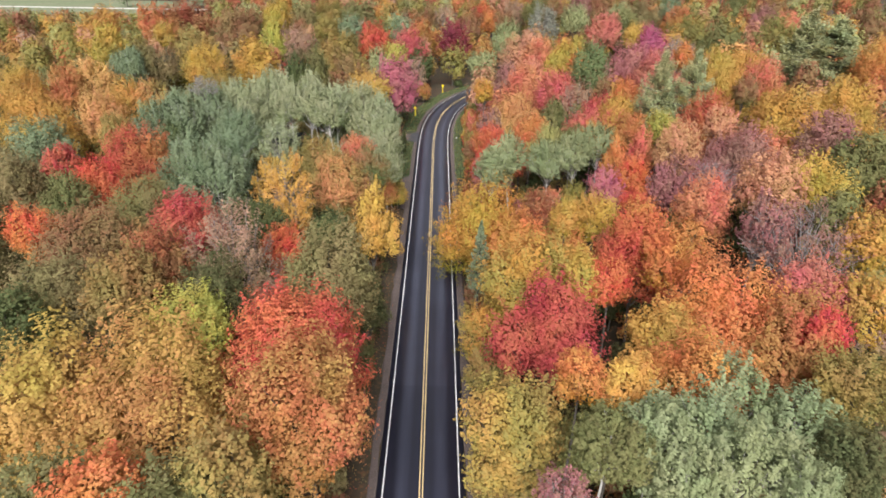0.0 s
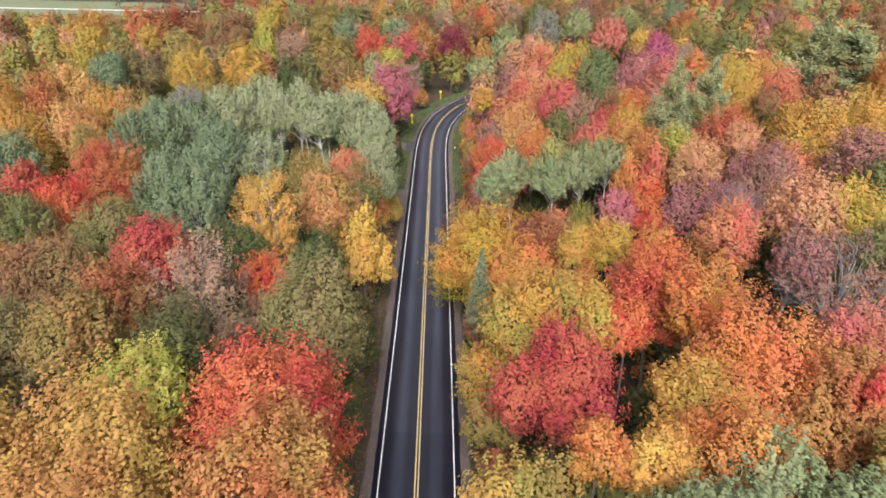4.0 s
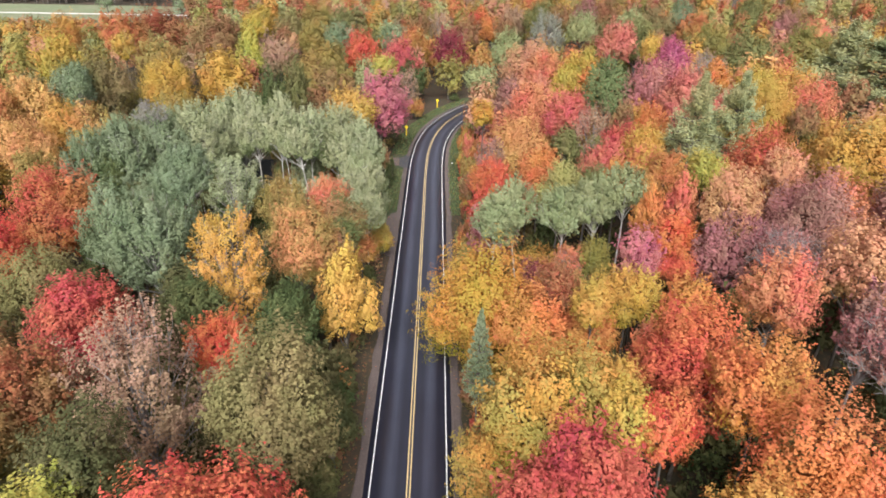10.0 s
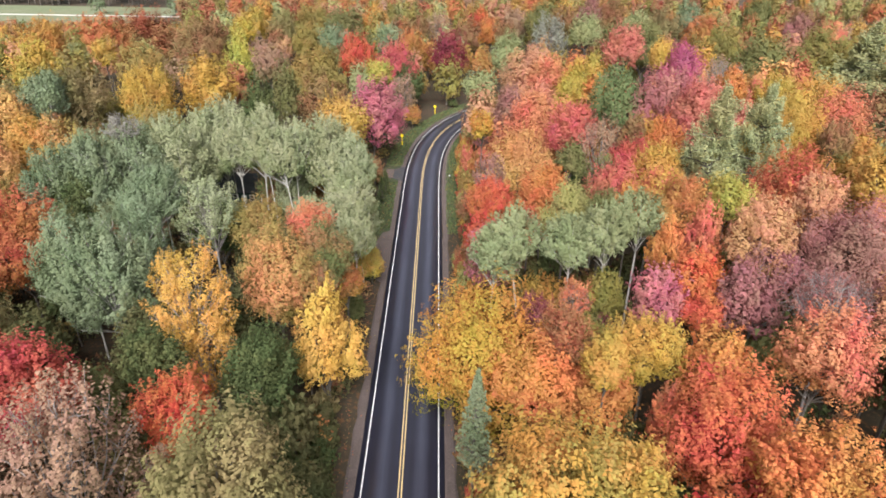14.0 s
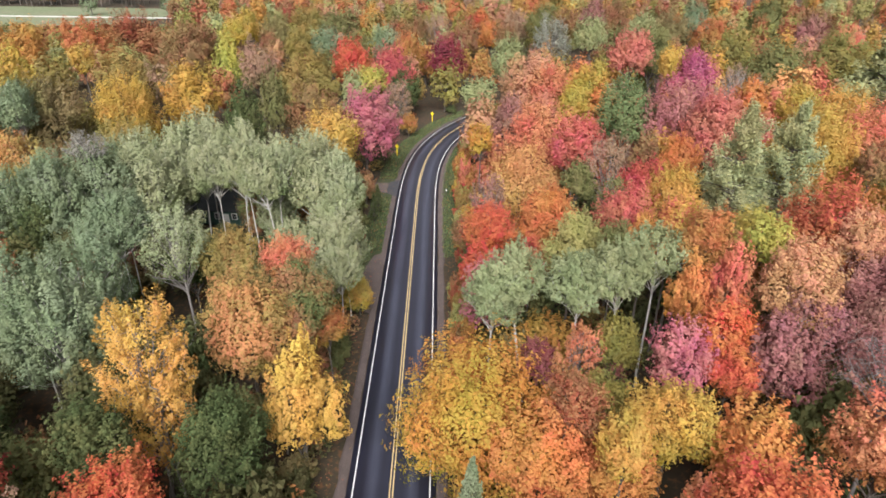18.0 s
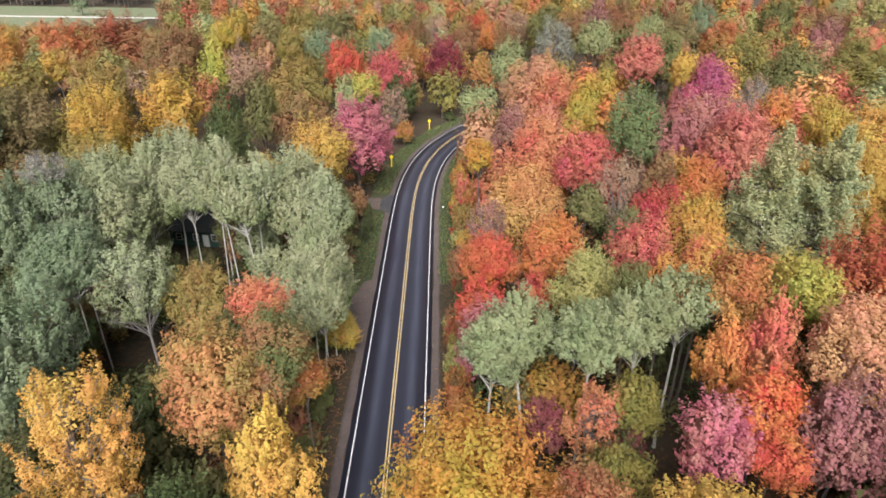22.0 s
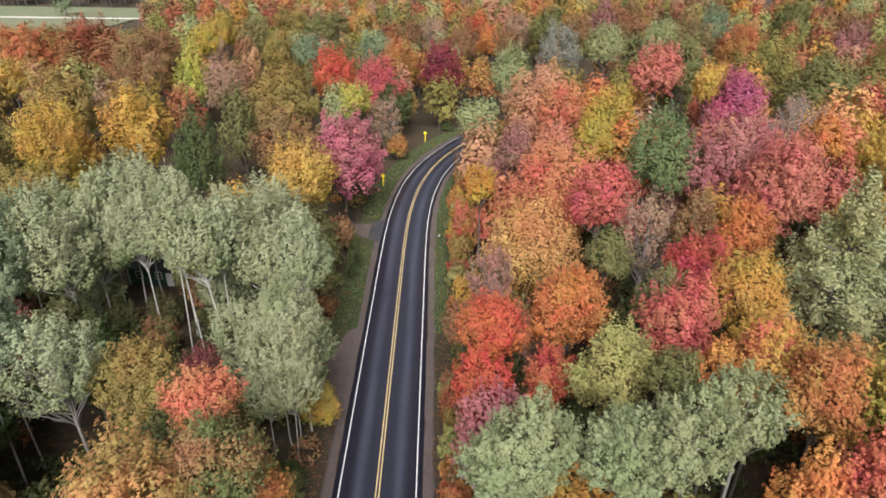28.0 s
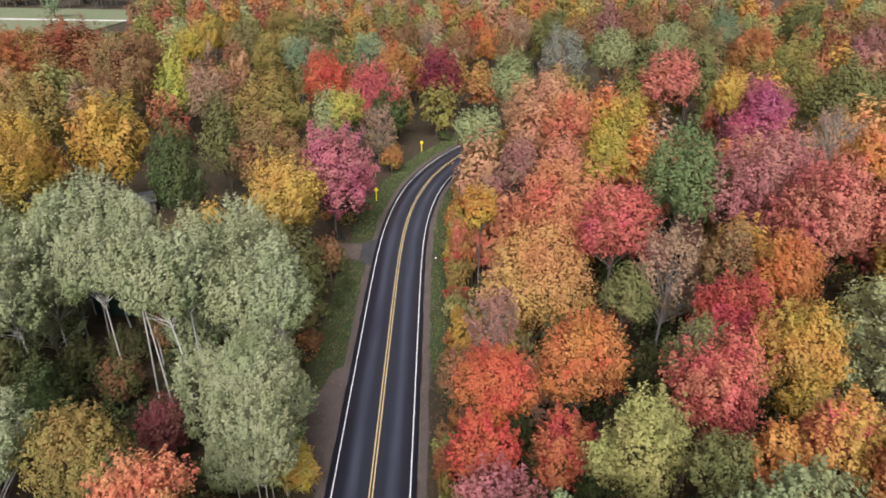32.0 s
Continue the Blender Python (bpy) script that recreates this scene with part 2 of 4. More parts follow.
def asphalt_material():
    """Dark asphalt, paler along the middle of each lane and between the wheels from wear and a bluish sky sheen put
    into the colour, with a joint of two layings.
    """
    m, n, l, p = nodes_of("asphalt")
    uv = n.new("ShaderNodeUVMap")
    sep = n.new("ShaderNodeSeparateXYZ")
    l.new(uv.outputs["UV"], sep.inputs[0])
    tc = n.new("ShaderNodeTexCoord")

    def math_node(op, a, b=0.0):
        k = n.new("ShaderNodeMath")
        k.operation = op
        for s_, v in ((k.inputs[0], a), (k.inputs[1], b)):
            if isinstance(v, (int, float)):
                s_.default_value = v
            else:
                l.new(v, s_)
        return k.outputs[0]
    stretch = n.new("ShaderNodeMapping")
    stretch.inputs["Scale"].default_value = (1.0, 0.05, 1.0)
    l.new(uv.outputs["UV"], stretch.inputs["Vector"])
    streak = noise_node(n, l, stretch.outputs[0], 1.3, 4.0)
    # distance from the middle of the lane, in metres
    off = math_node("ABSOLUTE", math_node("SUBTRACT", math_node("ABSOLUTE", sep.outputs["X"]), 1.75))
    mid = ramp(n, l, off, 0.75, 0.05)
    edge = ramp(n, l, math_node("ABSOLUTE", math_node("SUBTRACT", off, 0.9)), 0.35, 0.0)
    # lane middles: wear plus the sky's sheen, tinted in as bluish grey
    worn_sheen = math_node("MULTIPLY", math_node("ADD", mid, 0.0), ramp(n, l, streak.outputs["Fac"], 0.2, 0.6))
    col = blend(n, l, worn_sheen, (0.025, 0.026, 0.046), (0.068, 0.073, 0.108))
    col = blend(n, l, math_node("MULTIPLY", edge, 0.5), col, (0.019, 0.019, 0.027))
    laid = ramp(n, l, sep.outputs["Y"], 52.75, 52.85)
    col = blend(n, l, laid, blend(n, l, 1.0, col, (0.72, 0.72, 0.76), "MULTIPLY"), col)
    grit = noise_node(n, l, tc.outputs["Object"], 18.0, 4.0, 0.7)
    patch = noise_node(n, l, tc.outputs["Object"], 0.35, 3.0)
    col = blend(n, l, ramp(n, l, patch.outputs["Fac"], 0.3, 0.75), blend(n, l, 1.0, col, (0.82, 0.82, 0.84), "MULTIPLY"), col)
    col = blend(n, l, ramp(n, l, grit.outputs["Fac"], 0.3, 0.8), blend(n, l, 1.0, col, (0.75, 0.75, 0.75), "MULTIPLY"), col)
    l.new(col, p.inputs["Base Color"])
    p.inputs["Roughness"].default_value = 0.38
    p.inputs["Specular IOR Level"].default_value = 0.8
    b = n.new("ShaderNodeBump")
    b.inputs["Strength"].default_value, b.inputs["Distance"].default_value = 0.25, 0.01
    l.new(grit.outputs["Fac"], b.inputs["Height"])
    l.new(b.outputs["Normal"], p.inputs["Normal"])
    return m


def line_paint(name, col):
    m, n, l, p = nodes_of(name)
    tc = n.new("ShaderNodeTexCoord")
    t = noise_node(n, l, tc.outputs["Object"], 3.0, 6.0, 0.7)
    l.new(blend(n, l, ramp(n, l, t.outputs["Fac"], 0.3, 0.5), tuple(0.6 * c for c in col), col), p.inputs["Base Color"])
    p.inputs["Roughness"].default_value = 0.6
    return m


ASPHALT = asphalt_material()
WHITE_LINE = line_paint("white_road_paint", (0.78, 0.78, 0.78))
YELLOW_LINE = line_paint("yellow_road_paint", (0.76, 0.57, 0.28))

# ---- shapes ----


def smooth(a):
    a = np.clip(a, 0.0, 1.0)
    return a * a * (3 - 2 * a)


def ground_height(x, y):
    """Level by the road, a hill to its right, a gentle rise far to its left."""
    return 8.5 * smooth((x - 7) / 32) * smooth((y - 5) / 80) + 4.5 * smooth((-x - 25) / 60) * smooth((y - 60) / 120)


def mesh_of(name, verts, faces, mats, index=None):
    """A mesh from arrays of vertices and of faces with one number of corners."""
    verts, faces = np.asarray(verts, np.float32), np.asarray(faces, np.int32)
    me = bpy.data.meshes.new(name)
    k = faces.shape[1]
    me.vertices.add(len(verts))
    me.vertices.foreach_set("co", verts.ravel())
    me.loops.add(faces.size)
    me.loops.foreach_set("vertex_index", faces.ravel())
    me.polygons.add(len(faces))
    me.polygons.foreach_set("loop_start", np.arange(0, faces.size, k, dtype=np.int32))
    for m in mats:
        me.materials.append(m)
    if index is not None:
        me.polygons.foreach_set("material_index", np.asarray(index, np.int32))
    me.update(calc_edges=True)
    return me


def part(name, bm, material, parent=None, label=""):
    me = bpy.data.meshes.new(name)
    bm.to_mesh(me)
    bm.free()
    me.materials.append(material)
    ob = new(name, me)
    ob.parent = parent
    return tagged(ob, label)


def box(w, d, h, x=0.0, y=0.0, z=0.0, bevel=0.0):
    """A box with its base centre at x, y, z."""
    bm = bmesh.new()
    bmesh.ops.create_cube(bm, size=1.0, matrix=Matrix.Translation((x, y, z + h / 2)) @ Matrix.Diagonal((w, d, h, 1)))
    if bevel:
        bmesh.ops.bevel(bm, geom=bm.edges[:], offset=bevel, segments=2, affect="EDGES")
    return bm


def rod(r, h, x=0.0, y=0.0, z=0.0, sides=8, top=1.0):
    bm = bmesh.new()
    bmesh.ops.create_cone(bm, cap_ends=True, segments=sides, radius1=r, radius2=r * top, depth=h, matrix=Matrix.Translation((x, y, z + h / 2)))
    return bm


# ---- the road's middle line: straight, then a bend to the right ----
def middle_line():
    step, x, y, turn = 2.0, -1.635, -60.0, -0.0048
    pts = []
    while len(pts) < 240:
        pts.append((x, y, turn))
        k = 0.0127 * smooth((y - 126.5) / 56.0) if turn < 1.2 else 0.0
        turn += k * step
        x += math.sin(turn) * step
        y += math.cos(turn) * step
    return np.array(pts)


LINE = middle_line()
RUN = np.arange(len(LINE)) * 2.0 - 60.0


def from_road(x, y):
    """The distance of places from the road's middle line."""
    x, y = np.atleast_1d(x), np.atleast_1d(y)
    return np.min(np.hypot(x[:, None] - LINE[None, :, 0], y[:, None] - LINE[None, :, 1]), axis=1)


def strip(name, left, right, z, material, thick=0.0, first=0, last=None, wobble=0.0):
    """A band along the road between two distances from its middle line, right being positive."""
    last = last or len(LINE)
    L = LINE[first:last]
    rng = np.random.default_rng(len(name))
    across = np.linspace(left, right, 5)
    rows = []
    for a in across:
        w = wobble * (rng.random(len(L)) - 0.5) if a in (left, right) else 0.0
        rows.append(np.stack([L[:, 0] + (a + w) * np.cos(L[:, 2]), L[:, 1] - (a + w) * np.sin(L[:, 2]), np.full(len(L), z)], 1))
    if thick:
        rows = [rows[0] - (0, 0, thick)] + rows + [rows[-1] - (0, 0, thick)]
        across = np.r_[left, across, right]
    v = np.concatenate(rows)
    n = len(L)
    f = [(j * n + i, (j + 1) * n + i, (j + 1) * n + i + 1, j * n + i + 1) for j in range(len(rows) - 1) for i in range(n - 1)]
    me = mesh_of(name, v, f, [material])
    uv = me.uv_layers.new(name="UVMap")
    idx = np.array(f).ravel()
    uv.data.foreach_set("uv", np.stack([across[idx // n], RUN[first:last][idx % n]], 1).astype(np.float32).ravel())
    return new(name, me)


# ---- the ground, one sheet to the horizon ----
def build_ground():
    xs = np.r_[-3000, -1500, -800, -500, np.arange(-360, -60, 12), np.arange(-60, 70, 3.0), np.arange(70, 300, 12), 500, 800, 1500, 3000]
    ys = np.r_[-3000, -1500, -800, -400, -200, np.arange(-120, 240, 4.0), np.arange(240, 460, 12), 600, 1000, 1800, 3000]
    X, Y = np.meshgrid(xs, ys)
    d = from_road(X.ravel(), Y.ravel()).reshape(X.shape)
    Z = ground_height(X, Y) - 0.08 + smooth((d - 7) / 8) * (0.25 * np.sin(X * 0.31 + 1.3) * np.sin(Y * 0.23) - 0.15)
    n = len(xs)
    f = [(j * n + i, j * n + i + 1, (j + 1) * n + i + 1, (j + 1) * n + i) for j in range(len(ys) - 1) for i in range(n - 1)]
    me = mesh_of("ground", np.stack([X, Y, Z], -1).reshape(-1, 3), f, [LITTER])
    for p_ in me.polygons:
        p_.use_smooth = True
    tagged(new("ground", me), "forest floor covered in brown and orange fallen leaves", "ground", kind="structure")


build_ground()
tagged(strip("road", -3.95, 3.95, 0.0, ASPHALT, 0.12), "dark grey two-lane asphalt road, lanes paler from wear and painted sheen", "road", kind="structure")
tagged(strip("white_edge_line", -3.46, -3.34, 0.004, WHITE_LINE), "solid white edge line painted on the asphalt", "road line", kind="structure")
tagged(strip("white_edge_line", 3.34, 3.46, 0.004, WHITE_LINE), "solid white edge line painted on the asphalt", "road line", kind="structure")
tagged(strip("yellow_centre_line", -0.19, -0.09, 0.004, YELLOW_LINE), "solid yellow line of the double centre line", "road line", kind="structure")
tagged(strip("yellow_centre_line", 0.09, 0.19, 0.004, YELLOW_LINE), "solid yellow line of the double centre line", "road line", kind="structure")
tagged(strip("gravel_shoulder", -4.9, -3.96, -0.025, GRAVEL, 0.1, wobble=0.35), "narrow reddish brown gravel shoulder beside the asphalt", "shoulder", kind="structure")
tagged(strip("gravel_shoulder", 3.96, 5.0, -0.025, GRAVEL, 0.1, wobble=0.35), "narrow reddish brown gravel shoulder beside the asphalt", "shoulder", kind="structure")
tagged(strip("grass_verge", -8.4, -4.6, -0.04, GRASS, first=86, wobble=1.0), "mown green and brown grass verge along the road", "verge", kind="structure")
tagged(strip("grass_verge", 4.6, 6.9, -0.04, GRASS, first=89, wobble=1.0), "mown green and brown grass verge along the road", "verge", kind="structure")

# ---- trees ----
def tube(points, radii, sides=5):
    """Vertices and quads of a tapering tube along points."""
    P = np.asarray(points, float)
    T = np.gradient(P, axis=0)
    T /= np.linalg.norm(T, axis=1)[:, None] + 1e-9
    A = np.cross(T, np.where(np.abs(T[:, 2:3]) > 0.9, [[1.0, 0, 0]], [[0, 0, 1.0]]))
    A /= np.linalg.norm(A, axis=1)[:, None] + 1e-9
    B = np.cross(T, A)
    ang = np.linspace(0, 2 * np.pi, sides, endpoint=False)
    V = P[:, None] + np.asarray(radii)[:, None, None] * (np.cos(ang)[None, :, None] * A[:, None] + np.sin(ang)[None, :, None] * B[:, None])
    F = [(i * sides + j, i * sides + (j + 1) % sides, (i + 1) * sides + (j + 1) % sides, (i + 1) * sides + j) for i in range(len(P) - 1) for j in range(sides)]
    return V.reshape(-1, 3), np.array(F)


def joined(pieces):
    V, F, at = [], [], 0
    for v, f in pieces:
        V.append(v)
        F.append(f + at)
        at += len(v)
    return np.concatenate(V), np.concatenate(F)


def unit(v):
    return v / (np.linalg.norm(v, axis=-1, keepdims=True) + 1e-9)


def cards(rng, at, normal, size, along=None):
    """Small leaf blades of three corners, one for each place, pointing anywhere or roughly along the twigs."""
    n = len(at)
    N = unit(normal)
    A = unit(rng.normal(size=(n, 3)))
    if along is not None:
        A = unit(along + 0.55 * A)
    A = unit(A - N * np.sum(A * N, 1)[:, None])
    B = np.cross(N, A)
    size = np.broadcast_to(size, n)[:, None] * rng.uniform(0.65, 1.2, (n, 1))
    u = rng.uniform(-0.35, 0.35, (n, 1))
    wide = size * rng.uniform(0.45, 0.75, (n, 1))
    V = np.stack([at + A * size * 0.72 - B * wide * u, at - A * size * 0.2 + B * wide, at - A * size * 0.42 - B * wide * rng.uniform(0.5, 1.1, (n, 1))], 1)
    return V.reshape(-1, 3), np.arange(3 * n).reshape(-1, 3)


def ball(rng, n, low=-1.0):
    z = rng.uniform(low, 1, n)
    a = rng.uniform(0, 2 * np.pi, n)
    r = np.sqrt(1 - z * z)
    return np.stack([r * np.cos(a), r * np.sin(a), z], 1)


def spray_crown(rng, count, size, masses=9, mass=0.46, reach=0.52, low=-0.8, egg=0.3, sprays=260, up=0.5, long=0.2, wide=0.085, inner=0.3, calm=0.22, turn=0.4):
    """Leaves of a crown of radius 1: rounded masses of foliage, set with leafy sprays that point outwards and up. Also the sprays' feet.
    egg: how much narrower the crown is above its middle."""
    swell = rng.uniform(0.88, 1.14)
    k = np.arange(masses) + 0.5
    z = low * 0.8 + (0.93 - low * 0.8) * k / masses
    a = k * 2.39996 + rng.uniform(0, 6.28)
    ring = np.sqrt(np.clip(1 - z * z, 0, 1)) * (1 - egg * np.clip(z + 0.1, 0, 1))
    C = np.stack([ring * np.cos(a), ring * np.sin(a), z], 1) * reach * rng.uniform(0.8, 1.22, (masses, 1)) + rng.normal(0, 0.04, (masses, 3))
    R = mass * rng.uniform(0.6, 1.3, masses)
    C, R = np.concatenate([C, [[0, 0, 0.0]]]), np.r_[R, 0.6]
    pick = rng.choice(len(R), sprays * 6, p=R ** 2 / np.sum(R ** 2))
    d = ball(rng, sprays * 6, -0.75)
    Q = C[pick] + d * R[pick][:, None]
    clear = np.ones(len(Q), bool)
    for j in range(len(R)):
        clear &= (np.linalg.norm(Q - C[j], axis=1) > 0.93 * R[j]) | (pick == j)
    clear &= Q[:, 2] > low
    Q, d = Q[clear][:sprays], d[clear][:sprays]
    n = len(Q)
    A = unit(0.5 * unit(Q) + 0.55 * d + (0, 0, up) + rng.normal(0, 0.2, (n, 3)))
    L, W = long * rng.uniform(0.55, 1.6, n), wide * rng.uniform(0.7, 1.35, n)
    m = int(count * (1 - inner))
    share = (L * W) ** 0.7
    pick = rng.choice(n, m, p=share / np.sum(share))
    t = rng.uniform(-1.0, 1.0, m)
    off = unit(rng.normal(size=(m, 3)))
    off = unit(off - A[pick] * np.sum(off * A[pick], 1)[:, None]) * np.sqrt(rng.random((m, 1)))
    taper = (1.12 - 0.75 * np.clip(t, -0.2, 1.0))[:, None]
    P = Q[pick] + A[pick] * (L[pick] * t)[:, None] + off * W[pick][:, None] * taper
    twig = A[pick] + 0.45 * off
    N = turn * off + 0.7 * d[pick] + 0.2 * A[pick] + (0, 0, 0.3) + rng.normal(0, calm, (m, 3))
    q = count - m
    pick = rng.choice(len(R), q, p=R ** 2 / np.sum(R ** 2))
    e = ball(rng, q, -0.8)
    Pi = C[pick] + e * R[pick][:, None] * rng.uniform(0.82, 1.0, (q, 1))
    P, N = np.concatenate([P, Pi]), np.concatenate([N, e + rng.normal(0, 0.4, (q, 3)) + (0, 0, 0.4)])
    S = np.r_[np.full(m, size), np.full(q, size * 1.25)]
    D = np.concatenate([twig, e + (0, 0, 0.4)])
    grow = np.array([1, 1, 0]) / np.percentile(np.hypot(P[:, 0], P[:, 1]), 96) + np.array([0, 0, 1]) / np.percentile(P[:, 2], 99.3)
    grow = grow * (1 / swell, swell, 1)
    return P * grow, N, (S, D), Q * grow


def limbs(rng, ends, start, thick=0.035, sides=4, twigs=0):
    """Branches from the trunk to places in the crown, with side twigs."""
    out = []
    for e in ends:
        s = np.array([0, 0, start + rng.uniform(0, 0.6) * max(0.05, e[2] - start) * 0.7])
        mid = s * 0.45 + e * 0.55 + (*(rng.normal(0, 0.06, 2)), 0.06 - 0.08 * rng.random())
        pts = np.array([s, s * 0.7 + mid * 0.3 + (0, 0, 0.02), mid, e])
        out.append(tube(pts, thick * np.array([1, 0.75, 0.5, 0.12]), sides))
        for _ in range(twigs):
            u = rng.uniform(0.35, 0.95)
            b = s * (1 - u) + e * u if u > 0.8 else mid * (1 - u) + e * u
            t = b + unit(unit(e - s) * 0.8 + rng.normal(0, 0.6, 3) + (0, 0, 0.25)) * rng.uniform(0.15, 0.4)
            out.append(tube(np.array([b, (b + t) / 2 + rng.normal(0, 0.02, 3), t]), thick * np.array([0.35, 0.22, 0.08]), 3))
    return joined(out)


def make_crown(kind, seed, count, leaf, soft=False):
    """Arrays of the leaves (radius 1, middle at the origin) and of the branches of one kind of tree."""
    rng = np.random.default_rng(seed)
    if kind == "maple" and soft:
        P, N, S, C = spray_crown(rng, count, leaf, masses=int(rng.integers(6, 9)), sprays=110, long=0.2, wide=0.13, egg=rng.uniform(0.1, 0.4), inner=0.35, calm=0.15, turn=0.2)
        br = limbs(rng, C[rng.choice(len(C), 12, replace=False)] * 0.85, -1.1)
    elif kind == "maple":
        P, N, S, C = spray_crown(rng, count, leaf, masses=int(rng.integers(8, 13)), mass=rng.uniform(0.36, 0.46), reach=0.58, sprays=int(190 + count / 70), egg=rng.uniform(0.1, 0.55), up=rng.uniform(0.4, 0.75))
        br = limbs(rng, C[rng.choice(len(C), 16, replace=False)] * 0.97, -1.1, 0.026)
    elif kind == "column":
        P, N, S, C = spray_crown(rng, count, leaf, masses=10, mass=0.42, egg=0.7, sprays=150, up=0.5)
        br = limbs(rng, C[rng.choice(len(C), 9, replace=False)] * 0.9, -1.1)
    elif kind == "sparse":
        P, N, S, C = spray_crown(rng, int(count * 0.62), leaf, masses=9, sprays=120, up=0.7, long=0.22, wide=0.11, inner=0.05, calm=0.5)
        br = limbs(rng, C[rng.choice(len(C), 40, replace=False)] * 1.06, -1.1, 0.02, 4, 5)
    elif kind == "poplar":
        P, N, S, C = spray_crown(rng, int(count * 1.4), leaf * 0.9, masses=14, mass=0.34, reach=0.62, low=-0.85, egg=0.2, sprays=330, up=0.9, long=0.16, wide=0.07, inner=0.12, calm=0.3)
        br = limbs(rng, C[rng.choice(len(C), 26, replace=False)] * 1.04, -1.1, 0.016, 4, 3)
    elif kind == "birch":
        P, N, S, C = spray_crown(rng, int(count * 1.4), leaf * 0.92, masses=12, mass=0.36, reach=0.62, low=-0.5, egg=0.1, sprays=300, up=0.6, long=0.17, wide=0.075, inner=0.1, calm=0.3)
        br = limbs(rng, C[rng.choice(len(C), 20, replace=False)] * 1.0, -1.2, 0.014, 4, 3)
    elif kind == "bare":
        P, N, S, C = spray_crown(rng, int(count * 0.16), leaf, masses=8, sprays=70, low=-0.3, up=1.0, long=0.3, wide=0.1, inner=0.0, calm=0.6)
        br = limbs(rng, C * 1.1, -1.1, 0.018, 4, 7)
    elif kind == "shrub":
        P, N, S, C = spray_crown(rng, count, leaf, masses=7, sprays=60, low=-0.6, long=0.24, wide=0.16, inner=0.1, calm=0.5)
        br = limbs(rng, C[rng.choice(len(C), 9, replace=False)] * 0.9, -0.95, 0.025, 3, 2)
    else:
        # pine and spruce: whorls of drooping boughs with needle sprays
        tall = 1.6
        pine = kind == "pine"
        lv, P, N, ends = (10 if pine else 16), [], [], []
        per = count // (lv * 7)
        for i in range(lv):
            u = i / (lv - 1)
            z, r = -tall * 0.62 + u * tall * 1.23, (1 - u) ** (0.62 if pine else 0.9) * (0.95 if u > 0.12 else 0.8) + 0.06
            for j in range(7):
                a, rr = j * 0.898 + i * 0.7 + rng.normal(0, 0.25), r * rng.uniform(0.6 if pine else 0.75, 1.2)
                e = np.array([rr * np.cos(a), rr * np.sin(a), z + (0.26 if pine else 0.10) * rr + rng.normal(0, 0.07)])
                ends.append(e)
                s = rng.uniform(0.12, 1.05, per) ** 0.7
                side = rng.normal(0, 1, (per, 1)) * (0.17 * rr + 0.04) * (1.2 - s[:, None])
                lift = np.array([0, 0, 1.0]) * (rng.random((per, 1)) ** 2 * (0.16 if pine else 0.04))
                P.append(np.array([0, 0, z - 0.05])[None] * (1 - s[:, None]) + e[None] * s[:, None] + side * np.array([-np.sin(a), np.cos(a), 0]) + lift + rng.normal(0, 0.025, (per, 3)))
                N.append(rng.normal(0, 0.5, (per, 3)) + (0, 0, 1.1))
        P, N = np.concatenate(P), np.concatenate(N)
        S = np.full(len(P), leaf * 1.15)
        br = joined([tube(np.array([[0, 0, e[2] - 0.12], e * (0.6, 0.6, 1) - (0, 0, 0.03), e]), (0.02, 0.014, 0.005), 3) for e in ends])
    S, D = S if isinstance(S, tuple) else (S, None)
    V, F = cards(rng, P, N, S, D)
    V = (P[:, None] + (V.reshape(-1, 3, 3) - P[:, None]) * (1, 1, 1 / min(1.7, max(1.0, CROWN_DEPTH[kind])))).reshape(-1, 3)
    return (V, F), br


# leaf counts by the crown's size: its radius in metres, the leaves' number and size in metres
LEVELS = ((2.6, 6800, 0.182), (3.6, 12500, 0.182), (4.7, 21500, 0.184), (6.2, 33000, 0.19), (99, 46000, 0.2))
KIND_MESHES = {}
CROWN_DEPTH = {"maple": 1.4, "column": 2.4, "sparse": 1.6, "poplar": 1.8, "birch": 1.3, "bare": 1.1, "pine": 1.5, "spruce": 2.4, "shrub": 0.95}
VARIANTS = {"maple": 6, "poplar": 3, "birch": 2, "sparse": 2, "bare": 1, "pine": 2, "spruce": 1, "column": 1, "shrub": 3}


def crown_meshes(kind, variant, level):
    key = (kind, variant, level)
    if key not in KIND_MESHES:
        r, count, size = level
        (v, f), (bv, bf) = make_crown(kind, 100 * variant + len(kind), count, size / min(r, 7.5), size > 0.33)
        bark = PALE_BARK if kind in ("birch", "poplar") else GREY_BARK if kind in ("bare", "sparse") else BARK
        KIND_MESHES[key] = (mesh_of(kind + "_crown", v, f, [BARK]), mesh_of(kind + "_framework", bv, bf, [bark]))
    return KIND_MESHES[key]


def trunk_mesh(kind):
    key = (kind, "trunk")
    if key not in KIND_MESHES:
        rng = np.random.default_rng(len(kind))
        z = np.array([0, 0.03, 0.1, 0.3, 0.55, 0.8, 1.0])
        pts = np.stack([rng.normal(0, 0.45, 7), rng.normal(0, 0.45, 7), z], 1)
        pts[:2, :2] = 0
        bark = PALE_BARK if kind in ("birch", "poplar") else GREY_BARK if kind in ("bare", "sparse") else BARK
        v, f = tube(pts * (1, 1, 60), (1.6, 1.15, 1.0, 0.9, 0.75, 0.5, 0.2), 8)
        v[:, 2] /= 60
        v[:8, 2] = 0.0
        KIND_MESHES[key] = mesh_of(kind + "_trunk", v, f, [bark])
    return KIND_MESHES[key]


